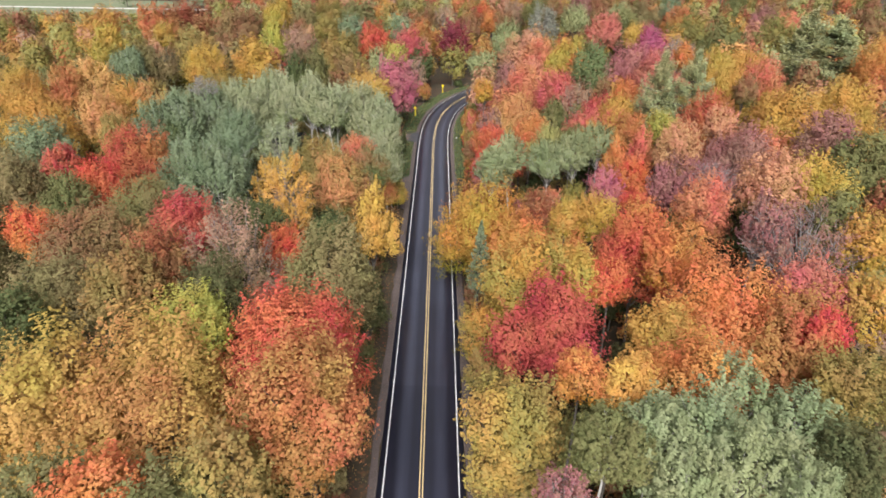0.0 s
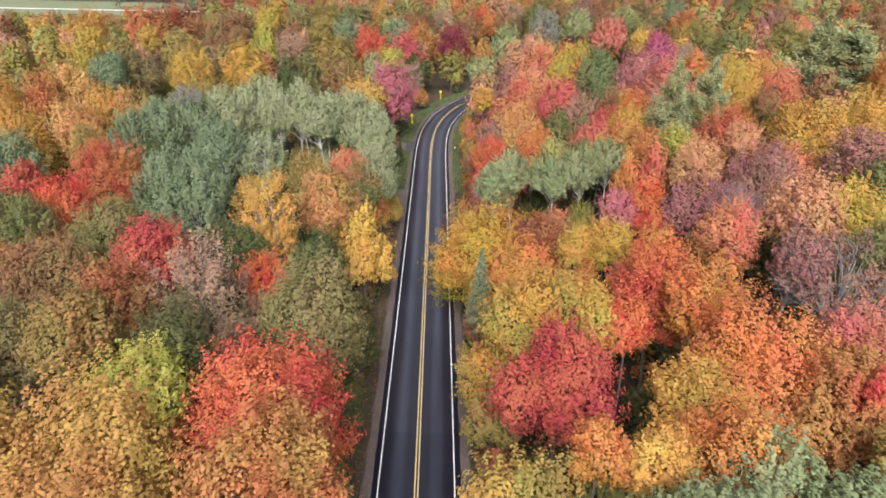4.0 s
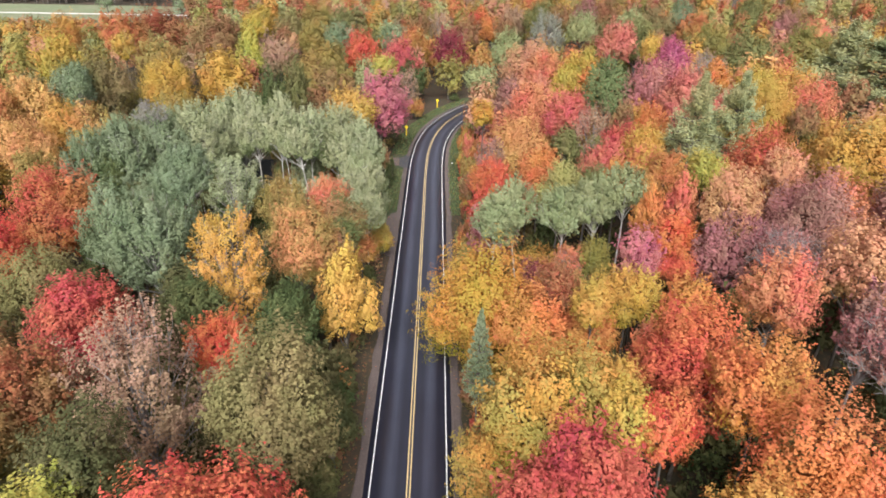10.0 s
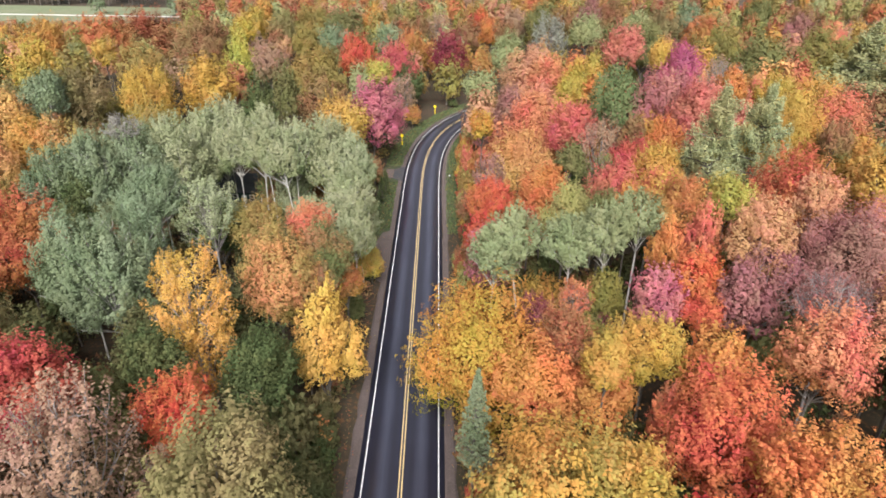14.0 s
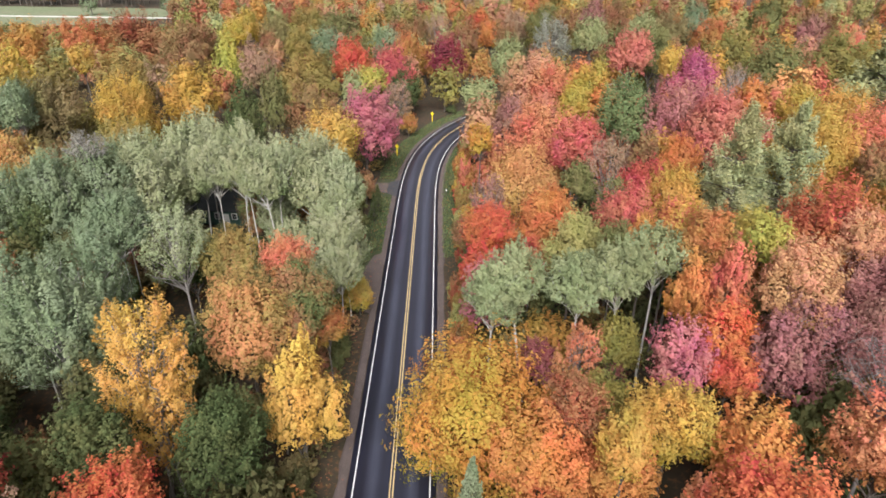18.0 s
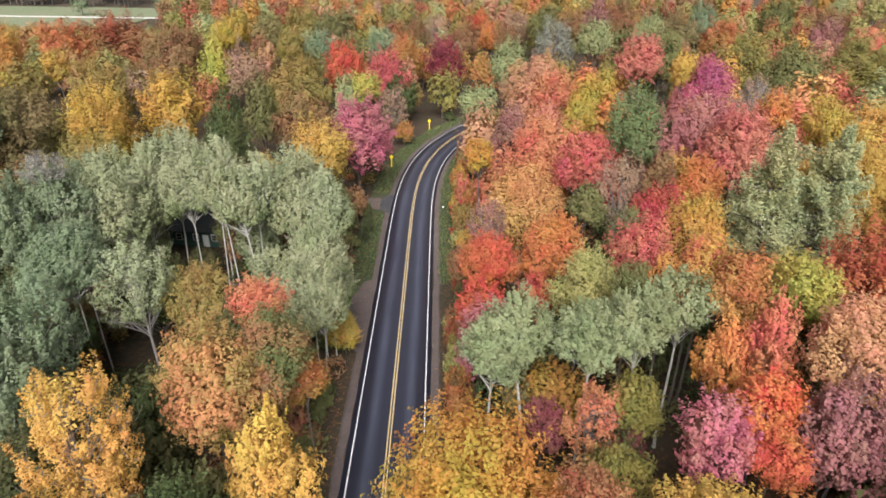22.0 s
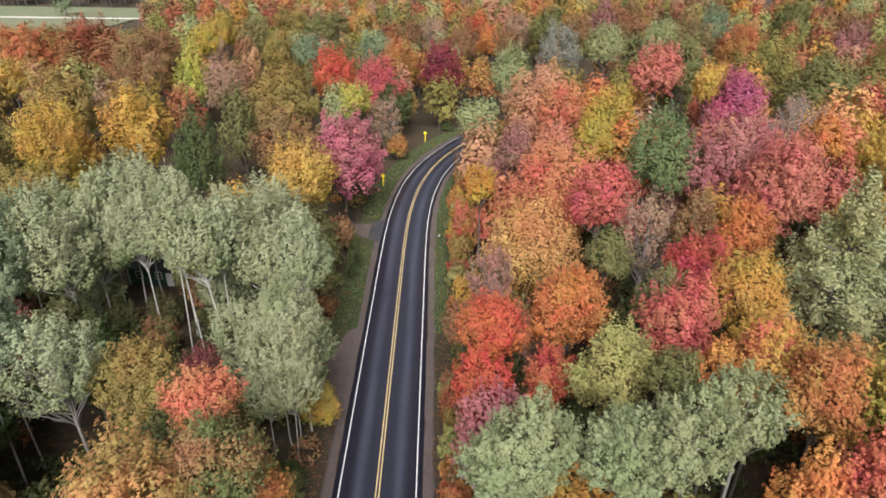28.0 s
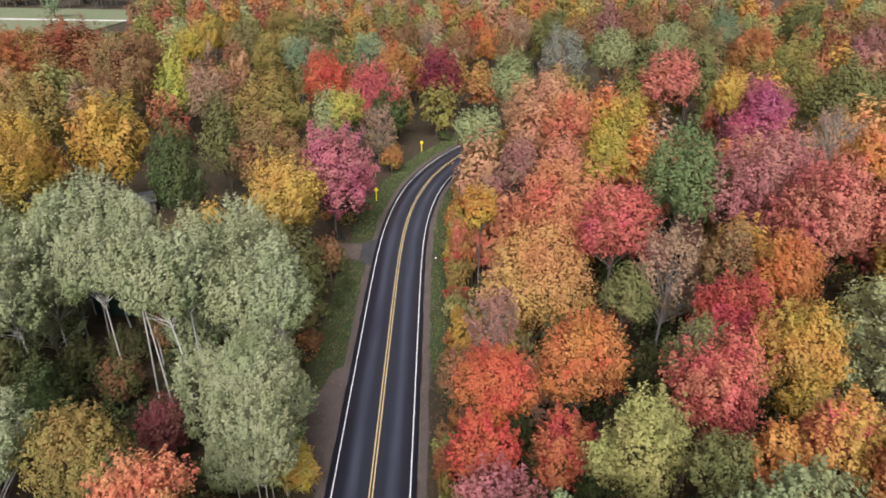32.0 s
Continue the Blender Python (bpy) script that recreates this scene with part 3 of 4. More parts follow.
PLANTED = []
KIND_WORDS = {"maple": ("maple_tree", "maple with a rounded crown", "maple tree"), "column": ("narrow_tree", "young tree with a narrow upright crown", "tree"),
              "sparse": ("thinning_tree", "half-bare tree with thinning leaves", "tree"), "poplar": ("poplar_tree", "poplar with pale limbs", "poplar tree"),
              "birch": ("birch_tree", "birch with a white trunk", "birch tree"), "bare": ("bare_tree", "nearly bare tree with thin branches", "bare tree"),
              "pine": ("pine_tree", "pine with layered boughs", "pine tree"), "spruce": ("spruce_tree", "young spruce with a pointed crown", "spruce tree"),
              "shrub": ("shrub", "bushy shrub", "shrub")}


def plant(kind, x, y, top, r, colour, coarse=1.0):
    """One tree: an empty at its foot, with trunk, branch framework and crown."""
    rng = np.random.default_rng(int(abs(x) * 131 + y * 17))
    g = float(ground_height(x, y))
    name, words, category = KIND_WORDS[kind]
    thing = new(name)
    lean = 4.0 if kind in ("poplar", "birch", "bare") else 0.0 if kind in ("pine", "spruce", "shrub") else 2.0
    thing.matrix_world = pose(x, y, g - 0.2, float(rng.normal(0, lean * 0.6)), float(rng.normal(0, lean * 0.6)), float(rng.uniform(0, 360)))
    place = "beside the road" if from_road(x, y)[0] < 13 else "on the wooded slope" if x > 10 else "in the woods"
    tagged(thing, f"{COLOUR_WORDS.get(colour, colour)} {words} {place}", category, "shrubs along the road" if kind == "shrub" else "autumn trees of the wood")
    far = coarse * (1.0 if y < 104 and abs(x) < 45 else 1.2 if y < 122 else 1.4 if y < 150 else 1.75) * (1.3 if kind == "shrub" else 1.0)
    rr, count, size = next(v for v in LEVELS if r <= v[0])
    level = (rr, int(count / far ** 2), size * far)
    crown, framework = crown_meshes(kind, int(rng.integers(VARIANTS[kind])), level)
    h = top - g + 0.2
    half = min(CROWN_DEPTH[kind] * r * float(rng.uniform(0.92, 1.1)), (0.42 if kind == "poplar" else 0.47) * h)
    if kind == "shrub":
        half = 0.55 * h
    zc = h - half
    wide = r * {"poplar": 1.25, "birch": 1.12, "maple": 1.12, "pine": 1.0, "spruce": 1.0}.get(kind, 1.08)
    ob = new("crown", crown)
    ob.parent, ob.location, ob.scale = thing, (0, 0, zc), (wide, wide, half / 1.06)
    ob.material_slots[0].link = "OBJECT"
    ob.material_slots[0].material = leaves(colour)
    ob = new("branch_framework", framework)
    ob.parent, ob.location, ob.scale = thing, (0, 0, zc), (wide, wide, half / 1.06)
    if kind != "shrub":
        ob = new("trunk", trunk_mesh(kind))
        thick = (0.006 * h + 0.014 * min(r, 5)) * {"poplar": 0.6, "birch": 0.95}.get(kind, 1.0)
        ob.parent, ob.scale = thing, (thick, thick, zc + half * 0.5)
    PLANTED.append((x, y, r))
    return thing


# planted trees
plant("maple", -26.8, 32.2, 21.4, 6.0, "ochre")
plant("maple", -19.6, 32.6, 21.8, 6.0, "ochre")
plant("maple", -12.3, 25.8, 20.4, 3.5, "oldgold")
plant("maple", -18.0, 23.0, 20.2, 2.2, "orange")
plant("maple", -21.0, 22.6, 20.2, 2.2, "olive")
plant("maple", -13.5, 22.9, 20.0, 3.4, "olive")
plant("maple", -18.2, 37.5, 21.2, 2.9, "lime")
plant("maple", -11.9, 39.7, 21.1, 5.4, "red")
plant("maple", -9.8, 32.4, 21.4, 4.5, "rustorange")
plant("maple", -33.4, 44.4, 20.4, 4.0, "brownolive")
plant("maple", -26.7, 44.9, 21.0, 3.3, "oldgold")
plant("maple", -41.5, 55.8, 19.9, 2.7, "scarlet")
plant("maple", -36.7, 56.2, 20.1, 4.0, "rust")
plant("maple", -27.1, 49.7, 20.8, 3.1, "rustred")
plant("maple", -32.8, 39.1, 20.5, 2.6, "green")
plant("maple", -34.7, 64.5, 19.8, 3.7, "brownolive")
plant("maple", -27.8, 60.0, 20.2, 3.4, "crimson")
plant("sparse", -21.2, 52.9, 20.9, 4.5, "tan")
plant("maple", -18.7, 42.6, 21.4, 2.7, "darkolive")
plant("maple", -12.4, 52.4, 20.5, 4.4, "brownolive")
plant("maple", -18.0, 61.8, 15.4, 2.7, "scarlet")
plant("column", -10.0, 74.8, 15.6, 3.1, "yellow")
plant("sparse", -21.2, 72.2, 19.8, 3.7, "yellow")
plant("sparse", -19.4, 71.0, 14.5, 2.8, "yellow")
plant("maple", -20.2, 65.0, 17.0, 2.4, "green")
plant("maple", -15.7, 81.3, 18.0, 4.6, "dustypeach")
plant("maple", -15.0, 69.0, 14.0, 3.1, "green")
plant("maple", -8.9, 58.8, 9.1, 2.6, "darkolive")
plant("maple", -8.3, 49.3, 6.9, 1.4, "darkolive")
plant("maple", -43.5, 71.9, 19.4, 3.7, "scarlet")
plant("maple", -45.3, 86.5, 19.3, 4.8, "redorange")
plant("maple", -50.5, 76.1, 19.4, 2.2, "crimson")
plant("maple", -55.1, 74.0, 19.3, 3.8, "brownolive")
plant("maple", -44.1, 65.9, 19.6, 2.8, "olive")
plant("maple", -61.0, 88.0, 19.6, 4.2, "sage")
plant("poplar", -45.4, 103.4, 19.7, 3.5, "sage")
plant("poplar", -48.3, 107.0, 20.0, 3.3, "sage")
plant("poplar", -50.0, 102.6, 19.2, 3.2, "sage")
plant("poplar", -46.2, 111.0, 19.1, 3.5, "sage")
plant("poplar", -41.6, 109.9, 20.0, 3.3, "sage")
plant("poplar", -42.9, 114.5, 19.2, 3.4, "sage")
plant("poplar", -31.4, 79.4, 18.8, 3.6, "sage")
plant("poplar", -31.6, 83.8, 19.0, 3.3, "sage")
plant("poplar", -35.4, 81.5, 19.6, 3.6, "sage")
plant("poplar", -32.0, 92.4, 19.8, 2.4, "sage")
plant("poplar", -32.9, 95.7, 19.6, 2.3, "sage")
plant("poplar", -35.2, 93.3, 18.0, 2.3, "sage")
plant("poplar", -67.1, 133.5, 22.8, 2.4, "sage")
plant("poplar", -69.2, 131.2, 21.2, 2.4, "sage")
plant("poplar", -66.1, 130.6, 22.7, 2.3, "sage")
plant("maple", -71.9, 126.1, 22.0, 4.3, "peach")
plant("maple", -74.0, 120.0, 21.6, 4.4, "rustorange")
plant("maple", -58.4, 112.7, 20.6, 3.9, "amber")
plant("maple", -68.9, 100.4, 20.3, 5.9, "amber")
plant("maple", -80.9, 116.2, 21.4, 5.1, "amber")
plant("maple", -59.5, 104.4, 20.2, 3.9, "peach")
plant("maple", -50.9, 91.9, 19.5, 2.8, "oldgold")
plant("maple", 9.3, 46.0, 18.3, 4.5, "crimson")
plant("maple", 7.8, 52.4, 20.0, 4.5, "goldlime")
plant("maple", 4.4, 52.9, 11.1, 2.9, "goldlime")
plant("maple", 4.3, 47.6, 9.9, 2.2, "oldgold")
plant("maple", 5.0, 72.2, 16.6, 6.2, "goldorange")
plant("spruce", 3.8, 61.5, 15.8, 1.7, "sage")
plant("column", 17.4, 61.0, 15.9, 1.4, "coral")
plant("birch", 21.6, 83.2, 21.2, 2.4, "sagemid")
plant("maple", 12.4, 49.5, 18.6, 2.3, "gold")
plant("maple", 12.0, 53.0, 18.0, 2.2, "amber")
plant("maple", 20.2, 56.6, 19.9, 4.2, "red")
plant("maple", 21.4, 49.5, 21.7, 2.9, "orange")
plant("maple", 15.0, 47.9, 18.9, 1.9, "scarlet")
plant("maple", 23.3, 43.2, 21.5, 4.9, "orange")
plant("maple", 26.7, 39.6, 20.6, 4.1, "rustorange")
plant("maple", 18.6, 35.7, 19.4, 3.7, "orange")
plant("maple", 16.8, 40.4, 19.3, 3.2, "amber")
plant("maple", 27.9, 37.0, 20.5, 1.7, "red")
plant("maple", 11.8, 33.6, 19.2, 1.9, "yellow")
plant("maple", 9.0, 34.2, 19.1, 1.8, "orange")
plant("maple", 4.6, 31.1, 18.6, 3.4, "limegold")
plant("maple", 4.3, 31.7, 11.9, 2.4, "oldgold")
plant("birch", 9.4, 28.7, 19.3, 2.2, "olive")
plant("poplar", 12.2, 29.0, 19.8, 2.2, "sagemid")
plant("poplar", 13.7, 26.4, 18.2, 2.1, "sagemid")
plant("poplar", 15.2, 29.1, 19.5, 2.2, "sagemid")
plant("poplar", 18.6, 31.0, 19.8, 2.6, "sagemid")
plant("poplar", 17.9, 27.7, 19.7, 2.7, "sagemid")
plant("poplar", 21.1, 28.8, 19.1, 2.4, "sagemid")
plant("poplar", 19.7, 23.9, 19.2, 1.4, "sagemid")
plant("sparse", 6.3, 23.3, 19.2, 1.6, "mauve")
plant("maple", 28.4, 33.3, 20.3, 2.8, "oldgold")
plant("maple", 23.5, 26.9, 19.5, 2.8, "darkolive")
plant("bare", 33.5, 51.8, 22.9, 4.8, "mauve")
plant("maple", 30.0, 43.5, 21.4, 2.8, "pinkcoral")
plant("maple", 33.0, 41.5, 21.5, 2.4, "amber")
plant("maple", 38.1, 49.7, 23.1, 2.4, "amber")
plant("maple", 26.9, 60.1, 22.5, 2.8, "coral")
plant("sparse", 30.2, 54.1, 22.7, 2.6, "mauve")
plant("maple", 29.4, 76.0, 24.0, 3.0, "palecoral")
plant("maple", 27.3, 71.5, 19.6, 2.6, "mauve")
plant("maple", 23.5, 72.8, 20.0, 2.3, "scarlet")
plant("maple", 20.0, 71.6, 18.9, 2.4, "pink")
plant("maple", 17.9, 66.5, 18.0, 2.7, "amber")
plant("column", 25.5, 78.3, 22.8, 2.0, "coral")
plant("column", 22.7, 78.0, 21.6, 1.8, "orange")
plant("birch", 6.6, 82.8, 17.5, 2.5, "sagemid")
plant("birch", 10.4, 83.0, 19.8, 2.9, "sagemid")
plant("birch", 14.5, 82.2, 19.0, 2.7, "sagemid")
plant("birch", 18.4, 83.0, 20.4, 2.7, "sagemid")
plant("maple", 15.4, 74.5, 12.5, 2.4, "goldolive")
plant("maple", 11.7, 67.6, 17.7, 2.0, "rustred")
plant("maple", 37.0, 75.5, 23.8, 5.2, "mauve")
plant("maple", 49.4, 86.9, 26.6, 4.6, "amber")
plant("maple", 59.2, 89.9, 26.8, 5.2, "amber")
plant("maple", 47.6, 74.6, 25.9, 3.3, "mauve")
plant("maple", 34.8, 62.0, 24.8, 3.5, "palecoral")
plant("maple", 39.2, 60.9, 24.8, 3.3, "gold")
plant("maple", 48.4, 68.0, 25.5, 4.2, "olive")
plant("maple", 37.6, 52.9, 23.6, 2.4, "olive")
plant("pine", 86.7, 140.5, 28.9, 11.8, "pine")
plant("pine", 87.5, 153.8, 28.9, 9.2, "pine")
plant("maple", 89.6, 129.5, 27.3, 5.2, "orange")
plant("maple", 138.5, 210.8, 27.2, 7.4, "rust")
plant("maple", 100.9, 191.1, 27.3, 5.0, "coral")
plant("maple", 55.0, 108.1, 27.1, 3.9, "coral")
plant("maple", 47.2, 105.3, 26.9, 4.3, "amber")
plant("poplar", -36.8, 112.4, 19.5, 3.3, "sagelight")
plant("poplar", -36.3, 116.4, 19.2, 3.2, "sagelight")
plant("poplar", -40.0, 114.8, 20.1, 3.1, "sagelight")
plant("poplar", -34.1, 120.7, 20.6, 3.5, "sagelight")
plant("poplar", -34.2, 125.3, 20.3, 3.4, "sagelight")
plant("poplar", -38.1, 122.9, 19.2, 3.5, "sagelight")
plant("poplar", -25.7, 113.0, 20.2, 2.8, "sagelight")
plant("poplar", -26.5, 116.6, 21.5, 2.8, "sagelight")
plant("poplar", -29.2, 114.1, 19.4, 2.7, "sagelight")
plant("poplar", -20.0, 110.1, 19.7, 2.5, "sagelight")
plant("poplar", -20.8, 113.2, 20.1, 2.6, "sagelight")
plant("poplar", -23.2, 111.0, 19.7, 2.4, "sagelight")
plant("poplar", -20.5, 119.8, 18.5, 3.6, "sagelight")
plant("poplar", -16.0, 119.7, 18.8, 3.4, "sagelight")
plant("poplar", -18.1, 123.6, 18.3, 3.3, "sagelight")
plant("poplar", -11.9, 114.2, 18.2, 2.6, "sagelight")
plant("poplar", -14.6, 111.9, 17.5, 2.5, "sagelight")
plant("poplar", -11.2, 110.8, 17.5, 2.4, "sagelight")
plant("poplar", -9.5, 100.6, 17.0, 2.7, "sagelight")
plant("sparse", -26.0, 92.7, 18.9, 3.4, "sagelight")
plant("poplar", -11.1, 98.7, 14.0, 2.5, "sagelight")
plant("maple", -21.2, 93.6, 16.0, 3.0, "oldgold")
plant("maple", -13.4, 88.5, 18.0, 2.1, "coral")
plant("maple", -11.0, 83.3, 17.5, 3.0, "rustgreen")
plant("maple", -8.9, 84.5, 12.0, 2.0, "rustorange")
plant("maple", -12.9, 150.5, 19.3, 6.1, "pink")
plant("maple", -17.4, 139.4, 17.8, 4.6, "yellowamber")
plant("maple", -54.8, 113.2, 20.4, 3.4, "dustypeach")
plant("maple", -55.4, 144.3, 21.9, 5.3, "amber")
plant("maple", -47.4, 153.0, 22.7, 5.8, "amber")
plant("maple", -44.6, 121.5, 20.4, 3.3, "oldgold")
plant("bare", -42.6, 107.6, 21.8, 2.4, "grey")
plant("bare", 30.0, 64.3, 22.6, 3.0, "mauve")
plant("bare", -14.6, 61.0, 11.5, 2.7, "tan")
plant("maple", -65.4, 139.2, 22.6, 5.6, "brownolive")
plant("maple", -69.1, 135.9, 22.5, 4.3, "olive")
plant("maple", -65.0, 165.5, 23.4, 5.7, "oldgold")
plant("maple", -103.0, 192.7, 24.9, 6.7, "amber")
plant("maple", -85.5, 160.9, 24.3, 4.6, "gold")
plant("maple", -73.1, 164.9, 24.1, 2.9, "gold")
plant("maple", -88.3, 218.9, 25.0, 9.8, "rustred")
plant("maple", -64.4, 195.2, 25.1, 6.8, "rust")
plant("maple", -87.3, 195.7, 25.9, 6.1, "rustorange")
plant("column", -52.8, 195.8, 22.8, 4.7, "lime")
plant("column", -36.3, 148.3, 20.5, 4.3, "green")
plant("maple", -43.4, 187.2, 21.0, 4.3, "tan")
plant("column", -34.1, 166.7, 20.0, 4.0, "olive")
plant("maple", -31.2, 187.5, 19.7, 8.0, "oldgold")
plant("maple", -23.3, 156.4, 18.9, 5.4, "rust")
plant("maple", -22.7, 206.0, 20.6, 5.2, "red")
plant("maple", -12.1, 200.0, 20.0, 5.4, "pinkred")
plant("maple", -13.0, 173.5, 18.9, 3.2, "lime")
plant("sparse", -9.5, 187.5, 12.5, 3.8, "tan")
plant("maple", -6.2, 181.0, 6.0, 2.0, "rustorange")
plant("maple", -8.5, 199.0, 15.0, 4.6, "green")
plant("maple", 3.0, 219.0, 20.5, 5.8, "plum")
plant("maple", 9.4, 163.7, 18.9, 3.6, "limesage")
plant("maple", 14.2, 145.8, 19.6, 3.2, "mauve")
plant("maple", 8.3, 128.5, 18.2, 2.2, "goldorange")
plant("maple", 16.9, 126.5, 22.3, 5.5, "coral")
plant("maple", 21.3, 119.0, 21.9, 3.6, "pinkred")
plant("maple", 19.0, 137.2, 21.2, 3.0, "palecoral")
plant("maple", 23.3, 133.5, 23.1, 2.8, "gold")
plant("maple", 28.3, 145.4, 24.9, 3.6, "gold")
plant("maple", 22.8, 156.2, 23.0, 4.2, "coral")
plant("maple", 21.9, 175.4, 23.6, 5.9, "dustycoral")
plant("maple", 19.8, 198.5, 22.6, 4.8, "limesage")
plant("sparse", 31.6, 207.0, 26.5, 5.5, "palesage")
plant("maple", 39.3, 193.1, 28.0, 3.8, "limesage")
plant("maple", 29.1, 124.0, 26.6, 3.9, "darkgreen")
plant("maple", 40.7, 162.9, 28.6, 4.3, "pinkcoral")
plant("maple", 46.3, 144.1, 27.6, 4.2, "magenta")
plant("maple", 36.3, 123.3, 27.1, 4.9, "pinkmauve")
plant("maple", 44.0, 149.5, 27.5, 2.7, "yellow")
plant("maple", 49.8, 177.2, 27.7, 5.2, "olive")
plant("maple", 69.9, 182.4, 27.5, 6.9, "goldolive")
plant("maple", 71.3, 165.2, 27.6, 6.1, "olive")
plant("maple", 91.8, 175.0, 27.4, 7.2, "goldolive")
plant("maple", 104.6, 212.0, 27.3, 4.8, "mauve")
plant("bare", 47.1, 129.6, 27.2, 3.7, "tan")
plant("maple", 45.9, 121.0, 27.2, 2.6, "orange")
plant("maple", 38.5, 113.7, 26.8, 4.3, "pinkcoral")
plant("maple", 51.3, 118.3, 27.1, 2.8, "gold")
plant("maple", 55.5, 115.7, 27.2, 4.3, "amber")
plant("maple", 44.0, 97.2, 27.0, 3.8, "amber")
plant("maple", 44.7, 92.1, 26.9, 1.9, "rust")
plant("sparse", 24.0, 111.0, 21.6, 3.1, "tan")
plant("maple", 27.9, 109.0, 22.8, 2.2, "rust")
plant("maple", 30.8, 105.6, 23.4, 2.9, "orange")
plant("maple", 25.7, 103.0, 21.3, 2.8, "crimson")
plant("maple", 27.4, 96.6, 22.6, 3.0, "amber")
plant("maple", 21.4, 96.2, 20.8, 3.2, "pinkred")
plant("sparse", 21.1, 98.9, 20.4, 2.0, "olive")
plant("maple", 19.0, 106.9, 19.3, 2.3, "olive")
plant("maple", 13.7, 118.6, 17.8, 5.4, "peach")
plant("maple", 15.0, 102.6, 17.3, 3.5, "orange")
plant("maple", 15.8, 91.8, 19.2, 3.0, "limeolive")
plant("maple", 7.6, 99.8, 16.8, 2.8, "red")
plant("sparse", 8.3, 106.2, 17.7, 2.2, "mauve")
plant("maple", 5.4, 104.5, 12.5, 1.9, "rust")
plant("maple", 24.8, 87.6, 22.6, 2.9, "amber")
plant("maple", 26.5, 83.7, 23.0, 2.9, "rustorange")
plant("maple", 29.7, 82.0, 23.8, 2.3, "lime")
plant("pine", 33.2, 95.7, 28.0, 5.2, "pine")
plant("pine", 37.7, 94.6, 28.9, 5.1, "pine")
plant("maple", 35.6, 82.8, 26.2, 4.6, "redorange")
plant("maple", 36.3, 78.9, 25.2, 1.9, "palecoral")
plant("maple", -61.7, 200.3, 24.4, 3.8, "rust")
plant("maple", -58.9, 222.0, 22.9, 3.7, "gold")
plant("maple", -65.5, 253.3, 22.9, 5.2, "gold")
plant("maple", -54.4, 255.0, 21.6, 6.1, "brownolive")
plant("maple", -50.8, 290.8, 20.8, 8.2, "oldgold")
plant("maple", -34.3, 231.1, 19.8, 4.7, "sage")
plant("maple", -41.7, 230.9, 20.5, 4.7, "oldgold")
plant("maple", -40.2, 287.3, 19.8, 6.1, "olive")
plant("maple", -24.4, 225.6, 19.3, 3.8, "olive")
plant("maple", -27.4, 312.5, 19.0, 6.8, "orange")
plant("maple", -17.8, 245.1, 19.2, 5.9, "sage")
plant("maple", -8.7, 231.2, 19.1, 4.7, "rustorange")
plant("maple", -8.0, 277.1, 19.0, 4.9, "rust")
plant("sparse", -0.6, 284.9, 19.0, 5.1, "tan")
plant("maple", 17.1, 286.6, 20.9, 3.7, "red")
plant("maple", 17.8, 246.1, 21.2, 4.2, "orange")
plant("maple", 10.5, 262.4, 19.3, 5.5, "rust")
plant("maple", 26.2, 247.7, 24.5, 5.1, "tan")
plant("maple", 21.2, 229.3, 22.5, 3.9, "rust")
plant("maple", 34.4, 239.1, 27.0, 4.8, "olive")
plant("maple", 36.8, 214.4, 28.1, 4.1, "rust")
plant("maple", 52.5, 250.1, 27.4, 4.3, "mauve")
plant("maple", 60.9, 250.6, 27.4, 5.1, "rust")
plant("maple", 66.2, 213.7, 27.5, 6.8, "brownolive")
plant("maple", 56.4, 208.9, 27.5, 4.0, "limesage")
plant("maple", 75.4, 205.0, 27.4, 5.8, "rustorange")
plant("maple", 118.8, 266.0, 27.3, 6.4, "olive")
plant("maple", 122.3, 243.2, 27.3, 6.5, "rust")
plant("maple", 89.5, 255.9, 27.3, 5.2, "sage")
plant("maple", -20.1, 103.1, 8.0, 2.4, "wine")
plant("maple", -8.4, 101.0, 5.9, 1.9, "gold")
plant("maple", 19.0, 87.7, 20.1, 1.8, "olive")
plant("spruce", -9.2, 134.5, 5.0, 1.1, "green")
plant("spruce", -9.5, 130.1, 5.0, 0.9, "green")
plant("maple", 6.7, 95.3, 13.5, 2.6, "red")
plant("maple", 12.0, 95.0, 14.5, 2.3, "redorange")
plant("poplar", -9.9, 96.6, 11.8, 1.8, "sagelight")
plant("poplar", -10.3, 99.2, 12.5, 2.0, "sagelight")
plant("poplar", -12.4, 97.6, 11.3, 1.9, "sagelight")
plant("poplar", -9.6, 103.9, 12.0, 2.1, "sagelight")
plant("maple", -37.3, 84.1, 12.3, 2.6, "green")
plant("maple", -37.9, 87.8, 13.2, 2.8, "green")
plant("maple", -40.8, 85.3, 12.5, 2.6, "green")
plant("maple", -33.8, 90.0, 11.4, 2.3, "green")
plant("maple", -34.7, 93.3, 10.8, 2.6, "green")
plant("maple", -37.1, 90.9, 10.1, 2.7, "green")
plant("poplar", -14.5, 104, 10.5, 2.4, "sagelight")
plant("poplar", -17.5, 106, 11, 2.5, "sagelight")
plant("maple", -31, 105, 10.5, 2.5, "green")
plant("maple", -35, 107, 11, 2.6, "darkolive")
plant("maple", -40, 106, 10.5, 2.6, "wine")
plant("poplar", -13.5, 111, 12, 2.6, "sagelight")
plant("maple", -26, 119, 11, 2.8, "rustgreen")
plant("maple", -30.5, 118, 5.0, 2.0, "darkolive")
plant("poplar", -38.5, 118, 11, 2.9, "sagelight")
plant("poplar", -22, 116.5, 11.5, 2.6, "sagelight")
plant("maple", -34, 115.5, 5.5, 2.0, "darkolive")
